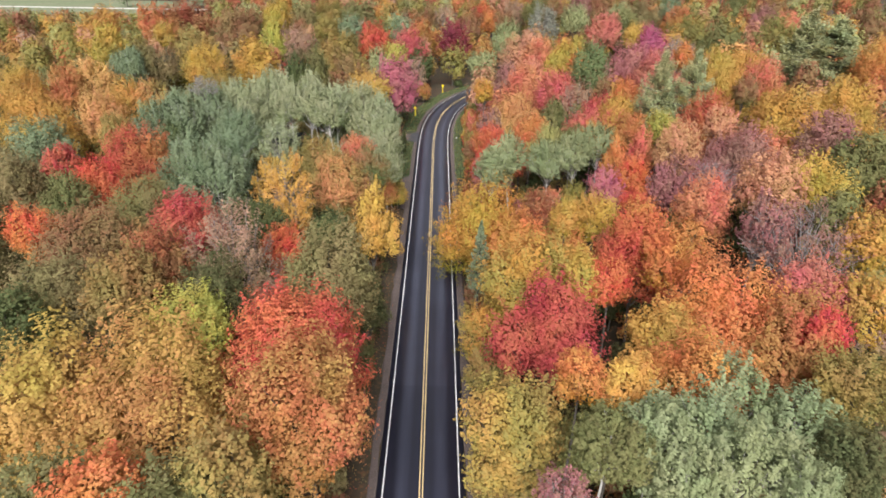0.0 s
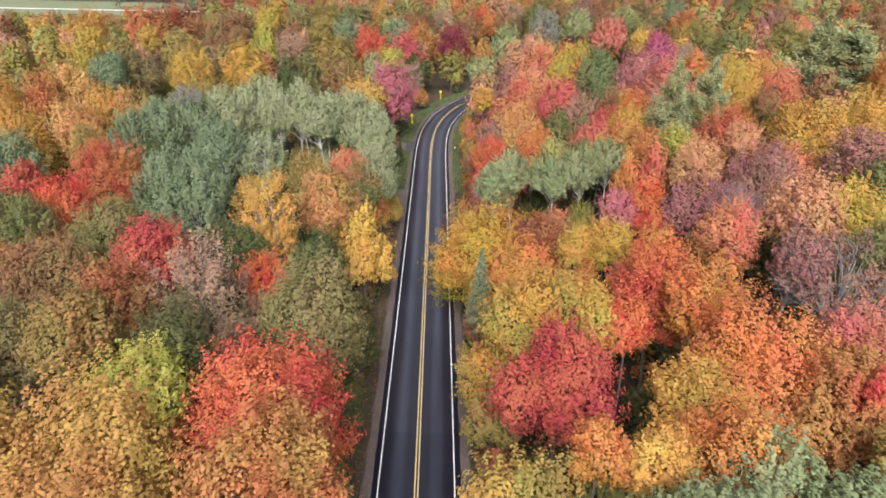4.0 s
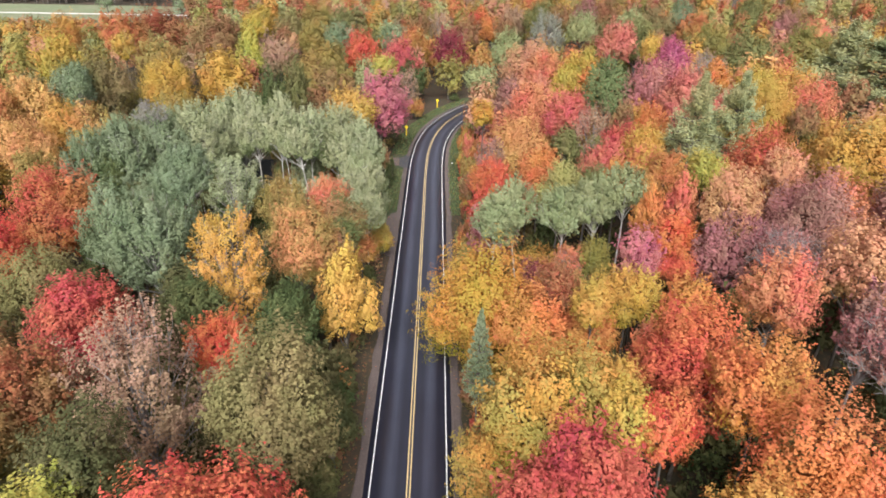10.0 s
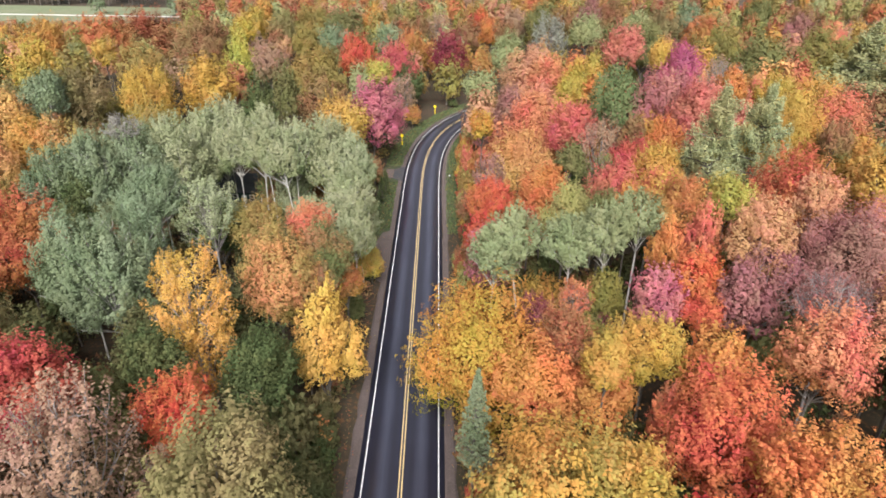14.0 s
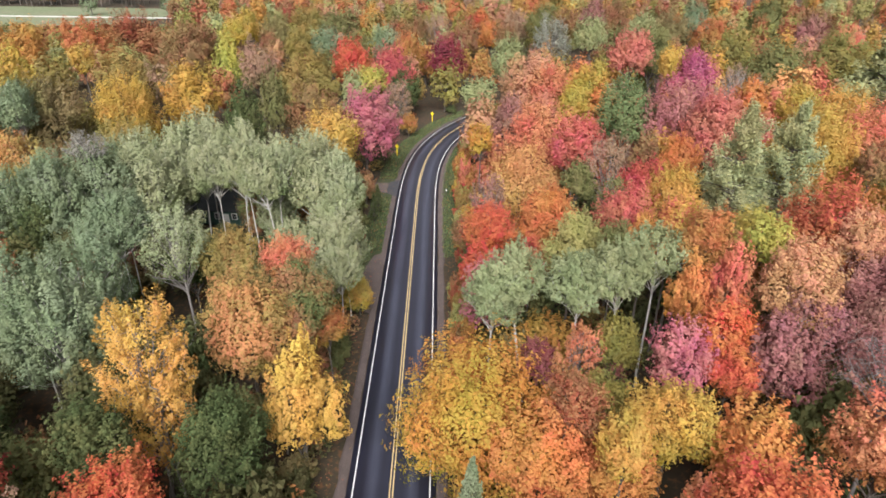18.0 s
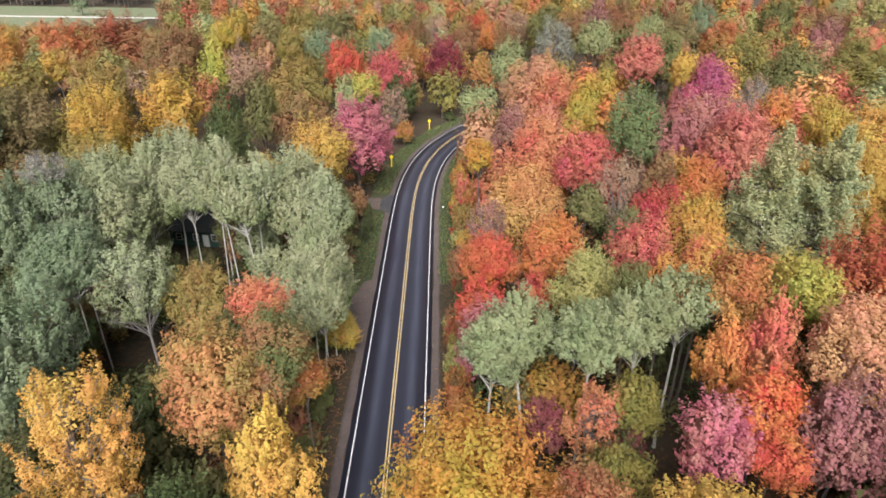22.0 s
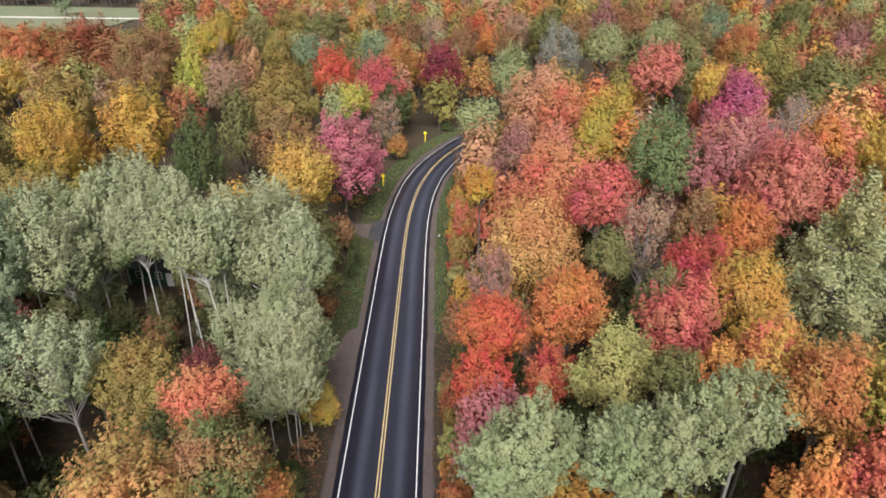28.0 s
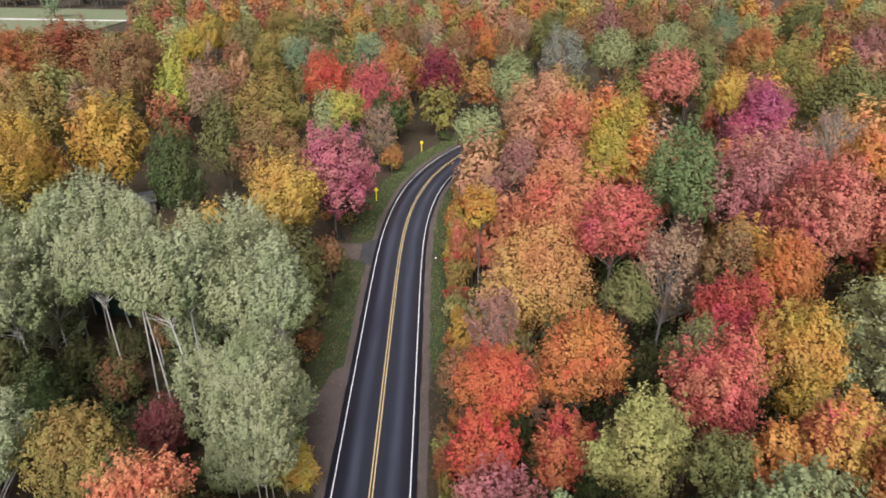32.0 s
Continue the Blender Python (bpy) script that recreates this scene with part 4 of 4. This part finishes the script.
plant("maple", -28.5, 112, 5.5, 2.0, "rustgreen")
plant("maple", 21.3, 86.0, 20.9, 2.1, "orange")
plant("maple", 24.1, 87.5, 22.3, 1.7, "coral")
plant("maple", 9.3, 66.0, 15.6, 3.6, "orange")
plant("maple", 14.0, 65.4, 14.8, 2.9, "orange")
plant("maple", 13.6, 62.7, 18.4, 1.8, "amber")
plant("maple", 23.2, 70.8, 17.3, 1.8, "red")
plant("sparse", 29.6, 73.4, 20.6, 3.0, "mauve")
plant("sparse", 14.4, 80.0, 13.0, 2.3, "coral")
plant("maple", 18.3, 80.6, 13.6, 2.2, "goldolive")
plant("maple", 11.2, 81.4, 10.5, 1.9, "wine")
plant("maple", 17.2, 78.6, 9.8, 1.9, "wine")
plant("maple", 16.7, 78.3, 9.7, 1.7, "darkolive")
plant("maple", -47.7, 101.9, 15.4, 4.1, "green")
plant("maple", -55.2, 112.4, 16.9, 4.2, "green")
plant("maple", -51.1, 115.9, 12.7, 3.3, "wine")
plant("maple", -42.6, 101.4, 12.2, 3.1, "darkolive")
# end of planted trees

# trees between those, and the woods far off
def canopy(x, y):
    return float(ground_height(x, y)) + 18.0


def is_open(x, y, small=False):
    """Where no tree stands: the road, the drive, the clearing and the meadow."""
    if from_road(x, y)[0] < (8.8 if y < 120 or small else 11.8):
        return True
    if y > 292 and x < -28 - 0.46 * (y - 120) and y < 428:
        return True
    if 5 < x < 27 and 70 < y < 79.5:
        return True
    return (-20 < x < -6 and 140 < y < 152) or math.hypot(x + 35, y - 127.5) < 10 or (-54 < x < -20 and 141 < y < 162) or (-56 < x < -37 and 160 < y < 180) or (-46 < x < -8 and 98 < y < 124 and (not small or abs(x - 1.6 + 0.39 * (y - 35.7)) < 3.5))


PALETTE_RIGHT = ("coral", "dustycoral", "orange", "amber", "mauve", "pinkmauve", "palecoral", "pinkcoral", "rustorange", "coral", "peach", "rust", "limeolive", "tan")
PALETTE_FAR = ("goldolive", "rust", "oldgold", "limesage", "dustycoral", "amber", "rustorange", "limeolive", "tan", "rustred", "ochre", "goldolive", "olive")
PALETTE_LEFT = ("oldgold", "goldolive", "olive", "rust", "goldolive", "amber", "rustorange", "oldgold", "brownolive", "olive")
PALETTE_DEEP = ("darkolive", "green", "brownolive", "olive", "rust", "darkolive")


def fill_woods():
    """Further trees where the planted ones leave room, lower than they are."""
    rng = np.random.default_rng(5)
    spots = []
    for tries, small in ((20500, False), (3200, True)):
        for _ in range(tries):
            y = float(rng.uniform(12, 425 if not small else 150))
            half = 12 + (0.745 if not small else 0.66) * y
            x = float(rng.uniform(-half, half))
            if y > 328 and not -120 < x < 110:
                continue
            r = float(rng.uniform(1.5, 2.4) if small else rng.uniform(3.4, 5.8) if y > 150 else rng.uniform(2.7, 4.4))
            if is_open(x, y, small):
                continue
            P = np.array(PLANTED)
            d = np.hypot(P[:, 0] - x, P[:, 1] - y)
            if np.any(d < (0.62 if small else 0.95 if y > 150 else 0.84) * (P[:, 2] + r)):
                continue
            pal = PALETTE_RIGHT if x > 5 else PALETTE_LEFT
            if y > 175 or x > 0.42 * y + 12:
                pal = PALETTE_FAR
            if y < 125 and (x < 0 or small):
                pal = PALETTE_DEEP
            colour = pal[int(rng.integers(len(pal)))]
            top = canopy(x, y) + float(rng.uniform(-8.0, -1.5) if y < 150 else rng.uniform(-7.0, -1.5) if y < 290 else rng.uniform(-3.0, 1.0))
            if y > 190 and x < -28 - 0.46 * (y - 120):
                # lower trees towards the meadow
                top = min(top, 1.0 + 0.1334 * (372 - y))
            if small:
                top = float(ground_height(x, y)) + float(rng.uniform(4.5, 9.0) if not -46 < x < -8 or not 98 < y < 124 else rng.uniform(3.5, 7.0))
            if y < 120 and abs(x) < 62 and not small:
                plant("maple", x, y, top - 2.0, r, colour, 1.5)
            else:
                PLANTED.append((x, y, r))
                spots.append((x, y, top, r, colour, small))
    for _ in range(260):
        # the dark wood's edge behind the meadow
        x, y = float(rng.uniform(-470, -60)), float(rng.uniform(430, 475))
        spots.append((x, y, 4.5 + float(rng.uniform(13, 21)), float(rng.uniform(3.5, 5.5)), ("green", "darkolive", "green", "brownolive", "darkgreen", "rust")[int(rng.integers(6))], False))
    for x, y in ((-189, 386), (-146, 392), (-139, 396), (-152, 398), (-131, 390)):
        spots.append((x, y, 4.5 + float(rng.uniform(8, 13)), float(rng.uniform(4.0, 5.5)), "sage", False))
    return spots


def far_woods(spots):
    """The woods that nobody could count, joined stretch by stretch."""
    rng = np.random.default_rng(9)
    names = sorted({s[4] for s in spots} | {"green", "darkolive"})
    kinds = [make_crown("maple", 700 + i, 700, 0.165, True)[0] for i in range(4)] + [make_crown("maple", 720 + i, 1250, 0.13, True)[0] for i in range(3)] + [make_crown("shrub", 740 + i, 800, 0.18)[0] for i in range(3)] + [make_crown("maple", 760 + i, 1500, 0.125, True)[0] for i in range(3)]
    for lo, hi in ((0, 170), (170, 230), (230, 290), (290, 360), (360, 700)):
        V, F, M, at, TV = [], [], [], 0, []
        for x, y, top, r, colour, small in spots:
            if not lo <= y < hi:
                continue
            v, f = kinds[int(rng.integers(4)) if y > 265 else 4 + int(rng.integers(3)) if y > 200 else 7 + int(rng.integers(3)) if small else 10 + int(rng.integers(3))]
            a = rng.uniform(0, 6.28)
            g = float(ground_height(x, y))
            half = min(1.45 * r, 0.47 * (top - g)) if not small else 0.45 * (top - g)
            w = v @ np.array([[math.cos(a), math.sin(a), 0], [-math.sin(a), math.cos(a), 0], [0, 0, 1]])
            w = w * (r, r, half) + (x, y, top - half)
            V.append(w)
            F.append(f + at)
            M.append(np.full(len(f), names.index(colour)))
            at += len(w)
            TV.append(tube(np.array([[x, y, g - 0.2], [x + 0.1, y, g + 0.3 * (top - g)], [x, y + 0.1, top - half]]), (0.05 * r + 0.06, 0.05 * r, 0.05), 5))
        if V:
            tagged(new("far_woods", mesh_of("far_woods", np.concatenate(V), np.concatenate(F), [leaves(c, 0.28) for c in names], np.concatenate(M))),
                   "crowded autumn woods in gold, rust, olive and red", "woods", kind="stuff")
            tagged(new("far_trunks", mesh_of("far_trunks", *joined(TV), [BARK])), "dark trunks of the crowded woods", "tree trunks", kind="stuff")


def undergrowth():
    """Low bushes and saplings under the trees."""
    rng = np.random.default_rng(21)
    names = ["darkolive", "green", "rust", "olive", "rustorange", "oldgold", "darkgreen"]
    odds = [0.3, 0.25, 0.12, 0.12, 0.06, 0.08, 0.07]
    V, F, M, at = [], [], [], 0
    n = 0
    while n < 1250:
        y = float(rng.uniform(15, 165))
        half = 18 + 0.72 * y
        x = float(rng.uniform(-half, half))
        d = from_road(x, y)[0]
        if d < 6.3 + 2.2 * (y > 112) or (is_open(x, y) and d > 9 and (not -46 < x < -8 or math.hypot(x + 35, y - 129) < 8)) or (-20 < x < -6 and 142 < y < 151) or (-10.5 < x < -5 and 104 < y < 119):
            continue
        n += 1
        r = float(rng.uniform(0.8, 2.2))
        k = int(120 * r)
        P = ball(rng, k, -0.2) * (r, r, r * 1.1) * rng.uniform(0.6, 1.1, (k, 1)) + (x, y, float(ground_height(x, y)) + 0.5 * r)
        v, f = cards(rng, P, rng.normal(size=(k, 3)) + (0, 0, 1), 0.32)
        V.append(v)
        F.append(f + at)
        M.append(np.full(k, rng.choice(len(names), p=odds)))
        at += len(v)
    tagged(new("undergrowth", mesh_of("undergrowth", np.concatenate(V), np.concatenate(F), [leaves(c) for c in names], np.concatenate(M))),
           "green and rust bushes growing under the trees", "undergrowth", kind="stuff")


far_woods(fill_woods())
undergrowth()

# ---- shrubs along the road ----
def shrubs():
    rng = np.random.default_rng(77)
    right = ("rust", "rustorange", "oldgold", "olive", "redorange", "amber", "rustred", "limeolive")
    left = ("darkolive", "olive", "brownolive", "rust", "green")
    for y in np.arange(22, 205, 2.4):
        for side in (1, -1):
            if side < 0 and (y > 96 and rng.random() < 0.9):
                continue
            i = int(np.argmin(np.abs(LINE[:, 1] - y)))
            h = float(rng.uniform(2.2, 6.0 if side > 0 else 3.6))
            r = float(rng.uniform(1.0, 1.9))
            off = side * (5.4 + r * 0.75 + float(rng.uniform(0, 0.8)) + ((1.5 if side > 0 else 2.3) if y > 108 else 0.9 if side < 0 else 0))
            x_, y_ = LINE[i, 0] + off * math.cos(LINE[i, 2]), LINE[i, 1] - off * math.sin(LINE[i, 2])
            pal = right if side > 0 else left
            plant("shrub", float(x_), float(y_), float(ground_height(x_, y_)) + h, r, pal[int(rng.integers(len(pal)))])


shrubs()

# ---- drive, pull-out, meadow ----
def patch_of(name, outline, z, material, label, category):
    """A level patch of ground with an uneven rim, a little proud of the sheet."""
    rng = np.random.default_rng(len(name) + len(outline))
    pts = []
    for (ax, ay), (bx, by) in zip(outline, outline[1:] + outline[:1]):
        k = max(2, int(math.hypot(bx - ax, by - ay) / 1.2))
        for i in range(min(k, 60)):
            u = i / min(k, 60)
            pts.append((ax + (bx - ax) * u + rng.normal(0, 0.09), ay + (by - ay) * u + rng.normal(0, 0.09)))
    bm = bmesh.new()
    top = [bm.verts.new((px, py, z)) for px, py in pts]
    low = [bm.verts.new((px, py, z - 0.08)) for px, py in pts]
    bm.faces.new(top)
    for i in range(len(pts)):
        j = (i + 1) % len(pts)
        bm.faces.new((top[j], top[i], low[i], low[j]))
    bmesh.ops.triangulate(bm, faces=[f for f in bm.faces if len(f.verts) > 4])
    bmesh.ops.recalc_face_normals(bm, faces=bm.faces[:])
    return tagged(part(name, bm, material), label, category, kind="structure")


patch_of("drive_apron", [(-6.2, 141.5), (-6.2, 150.5), (-8.6, 149.0), (-8.6, 143.4)], -0.012, ASPHALT_PLAIN, "dark asphalt apron where the drive meets the road", "drive")
patch_of("drive", [(-8.7, 143.6), (-8.7, 148.8), (-13.5, 148.6), (-24.0, 150.5), (-40.0, 153.0), (-40.0, 148.8), (-24.0, 146.0), (-13.5, 144.0)], 0.0, GRAVEL, "reddish brown gravel drive leading into the woods", "drive")
patch_of("pull_out", [(-7.0, 101.0), (-7.05, 118.5), (-8.2, 117.5), (-9.6, 112.0), (-11.2, 108.0), (-9.2, 103.0)], -0.016, GRAVEL, "grey-brown gravel pull-out beside the road", "pull-out")
patch_of("meadow", [(-150, 345), (-150, 428), (-420, 428), (-420, 250), (-200, 250)], 4.62, MEADOW, "open green meadow beyond the woods", "meadow")
patch_of("pale_track", [(-120, 377), (-120, 381.5), (-420, 378), (-420, 373.5)], 4.75, PALE_TRACK, "pale gravel track across the meadow", "track")


def grass_blades():
    """Grass tufts on the verges and fallen leaves beside the asphalt."""
    rng = np.random.default_rng(3)
    n = 15000
    i = rng.integers(89, 134, n)
    side = np.where(rng.random(n) < 0.5, -1, 1)
    off = side * (4.7 + 3.6 * rng.random(n))
    u = rng.uniform(-1, 1, n)
    x = LINE[i, 0] + off * np.cos(LINE[i, 2]) + u * np.sin(LINE[i, 2])
    y = LINE[i, 1] - off * np.sin(LINE[i, 2]) + u * np.cos(LINE[i, 2])
    keep = ~((x < -5.5) & (y > 141) & (y < 151)) & ~((x < -5.5) & (y > 100) & (y < 119))
    x, y = x[keep], y[keep]
    n = len(x)
    a, h = rng.uniform(0, 6.28, n), rng.uniform(0.08, 0.32, n)
    base = np.stack([x, y, np.full(n, -0.05)], 1)
    w = np.stack([np.cos(a), np.sin(a), np.zeros(n)], 1) * 0.09
    tip = base + np.stack([rng.normal(0, 0.08, n), rng.normal(0, 0.08, n), h], 1)
    V = np.stack([base - w, base + w, tip], 1).reshape(-1, 3)
    tagged(new("grass", mesh_of("grass", V, np.arange(3 * n).reshape(-1, 3), [leaves("darkgreen"), leaves("green"), leaves("oldgold")], rng.choice(3, n, p=(0.5, 0.42, 0.08)))),
           "tufts of green and straw grass on the verges", "grass", kind="stuff")
    n = 5000
    i = rng.integers(38, 132, n)
    side = np.where(rng.random(n) < 0.6, -1, 1)
    off = side * (4.2 + 3.6 * rng.random(n) ** 0.5)
    u = rng.uniform(-1, 1, n)
    P = np.stack([LINE[i, 0] + off * np.cos(LINE[i, 2]) + u * np.sin(LINE[i, 2]), LINE[i, 1] - off * np.sin(LINE[i, 2]) + u * np.cos(LINE[i, 2]), np.full(n, 0.02)], 1)
    v, f = cards(rng, P, rng.normal(0, 0.25, (n, 3)) + (0, 0, 1), 0.12)
    tagged(new("fallen_leaves", mesh_of("fallen_leaves", v, f, [leaves(c) for c in ("rust", "rustorange", "oldgold", "brownolive", "redorange")], rng.integers(0, 5, n))),
           "fallen leaves strewn along the gravel shoulders", "fallen leaves", kind="stuff")


grass_blades()


# ---- signs, mailbox, house, shed ----
def road_sign(x, y, turn):
    thing = new("road_sign")
    thing.matrix_world = pose(x, y, -0.08, 0, 0, turn)
    tagged(thing, "yellow diamond warning sign on a post beside the bend", "road sign", "warning signs on the bend")
    part("post", box(0.07, 0.05, 2.6, bevel=0.008), GALVANISED, thing, "thin galvanised steel post")
    bm = box(0.66, 0.012, 0.66, z=-0.33, bevel=0.004)
    bmesh.ops.transform(bm, matrix=Matrix.Translation((0, -0.04, 2.32)) @ Matrix.Rotation(radians(45), 4, "Y"), verts=bm.verts[:])
    part("plate", bm, YELLOW_SHEET, thing, "yellow diamond plate")
    part("strip", box(0.2, 0.012, 1.75, y=-0.034, z=0.15, bevel=0.003), YELLOW_SHEET, thing, "yellow reflective strip")
    for z in (2.12, 2.52):
        bolt = rod(0.018, 0.02, sides=6)
        bmesh.ops.transform(bolt, matrix=Matrix.Translation((0, -0.046, z)) @ Matrix.Rotation(radians(90), 4, "X"), verts=bolt.verts[:])
        part("bolt", bolt, GALVANISED, thing)


road_sign(-8.0, 166.0, -4)
road_sign(-0.5, 194.8, -18)


def mailbox(x, y):
    thing = new("mailbox")
    thing.matrix_world = pose(x, y, -0.08, 0, 0, 0)
    tagged(thing, "black mailbox with a white front on a wooden post", "mailbox")
    part("post", box(0.10, 0.10, 1.05, bevel=0.01), BARK, thing)
    bm = box(0.28, 0.55, 0.2, z=1.05)
    bmesh.ops.create_cone(bm, cap_ends=True, segments=16, radius1=0.14, radius2=0.14, depth=0.55, matrix=Matrix.Translation((0, 0, 1.25)) @ Matrix.Rotation(radians(90), 4, "X"))
    part("box", bm, BLACK_PLASTIC, thing)
    part("door", box(0.24, 0.02, 0.28, y=-0.286, z=1.07, bevel=0.008), WHITE_PAINT, thing, "white front door")


mailbox(2.95, 142.4)


def house(x, y, turn):
    thing = new("house")
    thing.matrix_world = pose(x, y, float(ground_height(x, y)) - 0.1, 0, 0, turn)
    tagged(thing, "dark green cabin with white trim among the poplars", "house")
    w, d, h = 9.0, 6.5, 2.9
    bm = box(w, d, h)
    part("wall", bm, GREEN_PAINT, thing)
    for side in (-1, 1):
        g = bmesh.new()
        v = [g.verts.new(p_) for p_ in ((side * w / 2, -d / 2, h), (side * w / 2, d / 2, h), (side * w / 2, 0, h + 2.1), (side * (w / 2 - 0.12), -d / 2, h), (side * (w / 2 - 0.12), d / 2, h), (side * (w / 2 - 0.12), 0, h + 2.1))]
        for q in ((0, 1, 2), (3, 5, 4), (0, 3, 4, 1), (1, 4, 5, 2), (2, 5, 3, 0)):
            g.faces.new([v[k] for k in q])
        bmesh.ops.recalc_face_normals(g, faces=g.faces[:])
        part("gable", g, GREEN_PAINT, thing)
    slope = math.hypot(d / 2 + 0.45, 2.1 + 0.29)
    tilt = math.atan2(2.1, d / 2)
    for side in (-1, 1):
        r_ = box(w + 0.8, slope, 0.12, y=-slope / 2)
        bmesh.ops.transform(r_, matrix=Matrix.Translation((0, 0, h + 2.12)) @ Matrix.Rotation(radians(180 if side > 0 else 0), 4, "Z") @ Matrix.Rotation(tilt, 4, "X"), verts=r_.verts[:])
        roof = part("roof", r_, ROOFING, thing)
        for e in (-1, 1):
            f_ = box(0.07, slope, 0.2, x=e * (w / 2 + 0.435), y=-slope / 2, z=-0.06)
            bmesh.ops.transform(f_, matrix=Matrix.Translation((0, 0, h + 2.12)) @ Matrix.Rotation(radians(180 if side > 0 else 0), 4, "Z") @ Matrix.Rotation(tilt, 4, "X"), verts=f_.verts[:])
            part("fascia", f_, WHITE_PAINT, roof, "white fascia board")
    for cx in (-1, 1):
        for cy in (-1, 1):
            part("corner_board", box(0.16, 0.16, h - 0.02, cx * (w / 2 - 0.04), cy * (d / 2 - 0.04)), WHITE_PAINT, thing, "white corner board")
    for wx in (-2.9, -0.2, 2.7):
        win = part("window", box(0.95, 0.06, 1.15, wx, -d / 2 - 0.03, 1.1), WHITE_PAINT, thing, "white framed window")
        part("pane", box(0.75, 0.02, 0.42, wx, -d / 2 - 0.07, 1.2), GLASS, win)
        part("pane", box(0.75, 0.02, 0.42, wx, -d / 2 - 0.07, 1.7), GLASS, win)
    part("door", box(0.95, 0.06, 2.02, 1.3, -d / 2 - 0.03, 0.05), WHITE_PAINT, thing, "white door")
    for i in range(12):
        part("plank", box(w - 0.4, 0.025, 0.2, 0, -d / 2 - 0.005, 0.06 + 0.235 * i), GREEN_PAINT, thing)


house(-35.0, 130.8, -4)


def shed(x, y, turn):
    thing = new("shed")
    thing.matrix_world = pose(x, y, float(ground_height(x, y)) - 0.1, 0, 0, turn)
    tagged(thing, "small shed with a pale grey sloping roof in a clearing", "shed")
    part("wall", box(4.0, 3.0, 2.2), BARK, thing)
    r_ = box(4.7, 3.7, 0.1)
    bmesh.ops.transform(r_, matrix=Matrix.Translation((0, 0, 2.45)) @ Matrix.Rotation(radians(9), 4, "X"), verts=r_.verts[:])
    part("roof", r_, GALVANISED, thing, "pale grey metal roof")
    part("door", box(1.0, 0.05, 1.95, 0.6, -1.53, 0.05), GREY_BARK, thing, "weathered plank door")


shed(-46.5, 157.5, 30)


# short dark stems at the pink maple's foot, not cut stumps
def stump(x, y, h, r):
    thing = new("maple_stem")
    thing.matrix_world = pose(x, y, -0.1, 0, 0, x * 40)
    tagged(thing, "dark upright stem at the pink maple's foot beside the gravel drive", "tree stump", "stumps by the drive")
    v, f = tube(np.array([[0, 0, 0], [0.02, 0, 0.2], [0.03, 0.02, h * 0.6], [0, 0.03, h]]), (r * 1.5, r * 1.1, r, r * 0.75), 9)
    ob = new("stem", mesh_of("short_stem", v, f, [BLACK_BARK]))
    ob.parent = thing
    part("stem_top", rod(r * 0.74, 0.04, 0, 0.03, h - 0.03, 9), BLACK_BARK, thing)


for sx, sy, sh, sr in ((-13.0, 150.2, 1.5, 0.22), (-12.2, 150.4, 1.7, 0.18), (-11.7, 150.1, 1.4, 0.22)):
    stump(sx, sy, sh, sr)
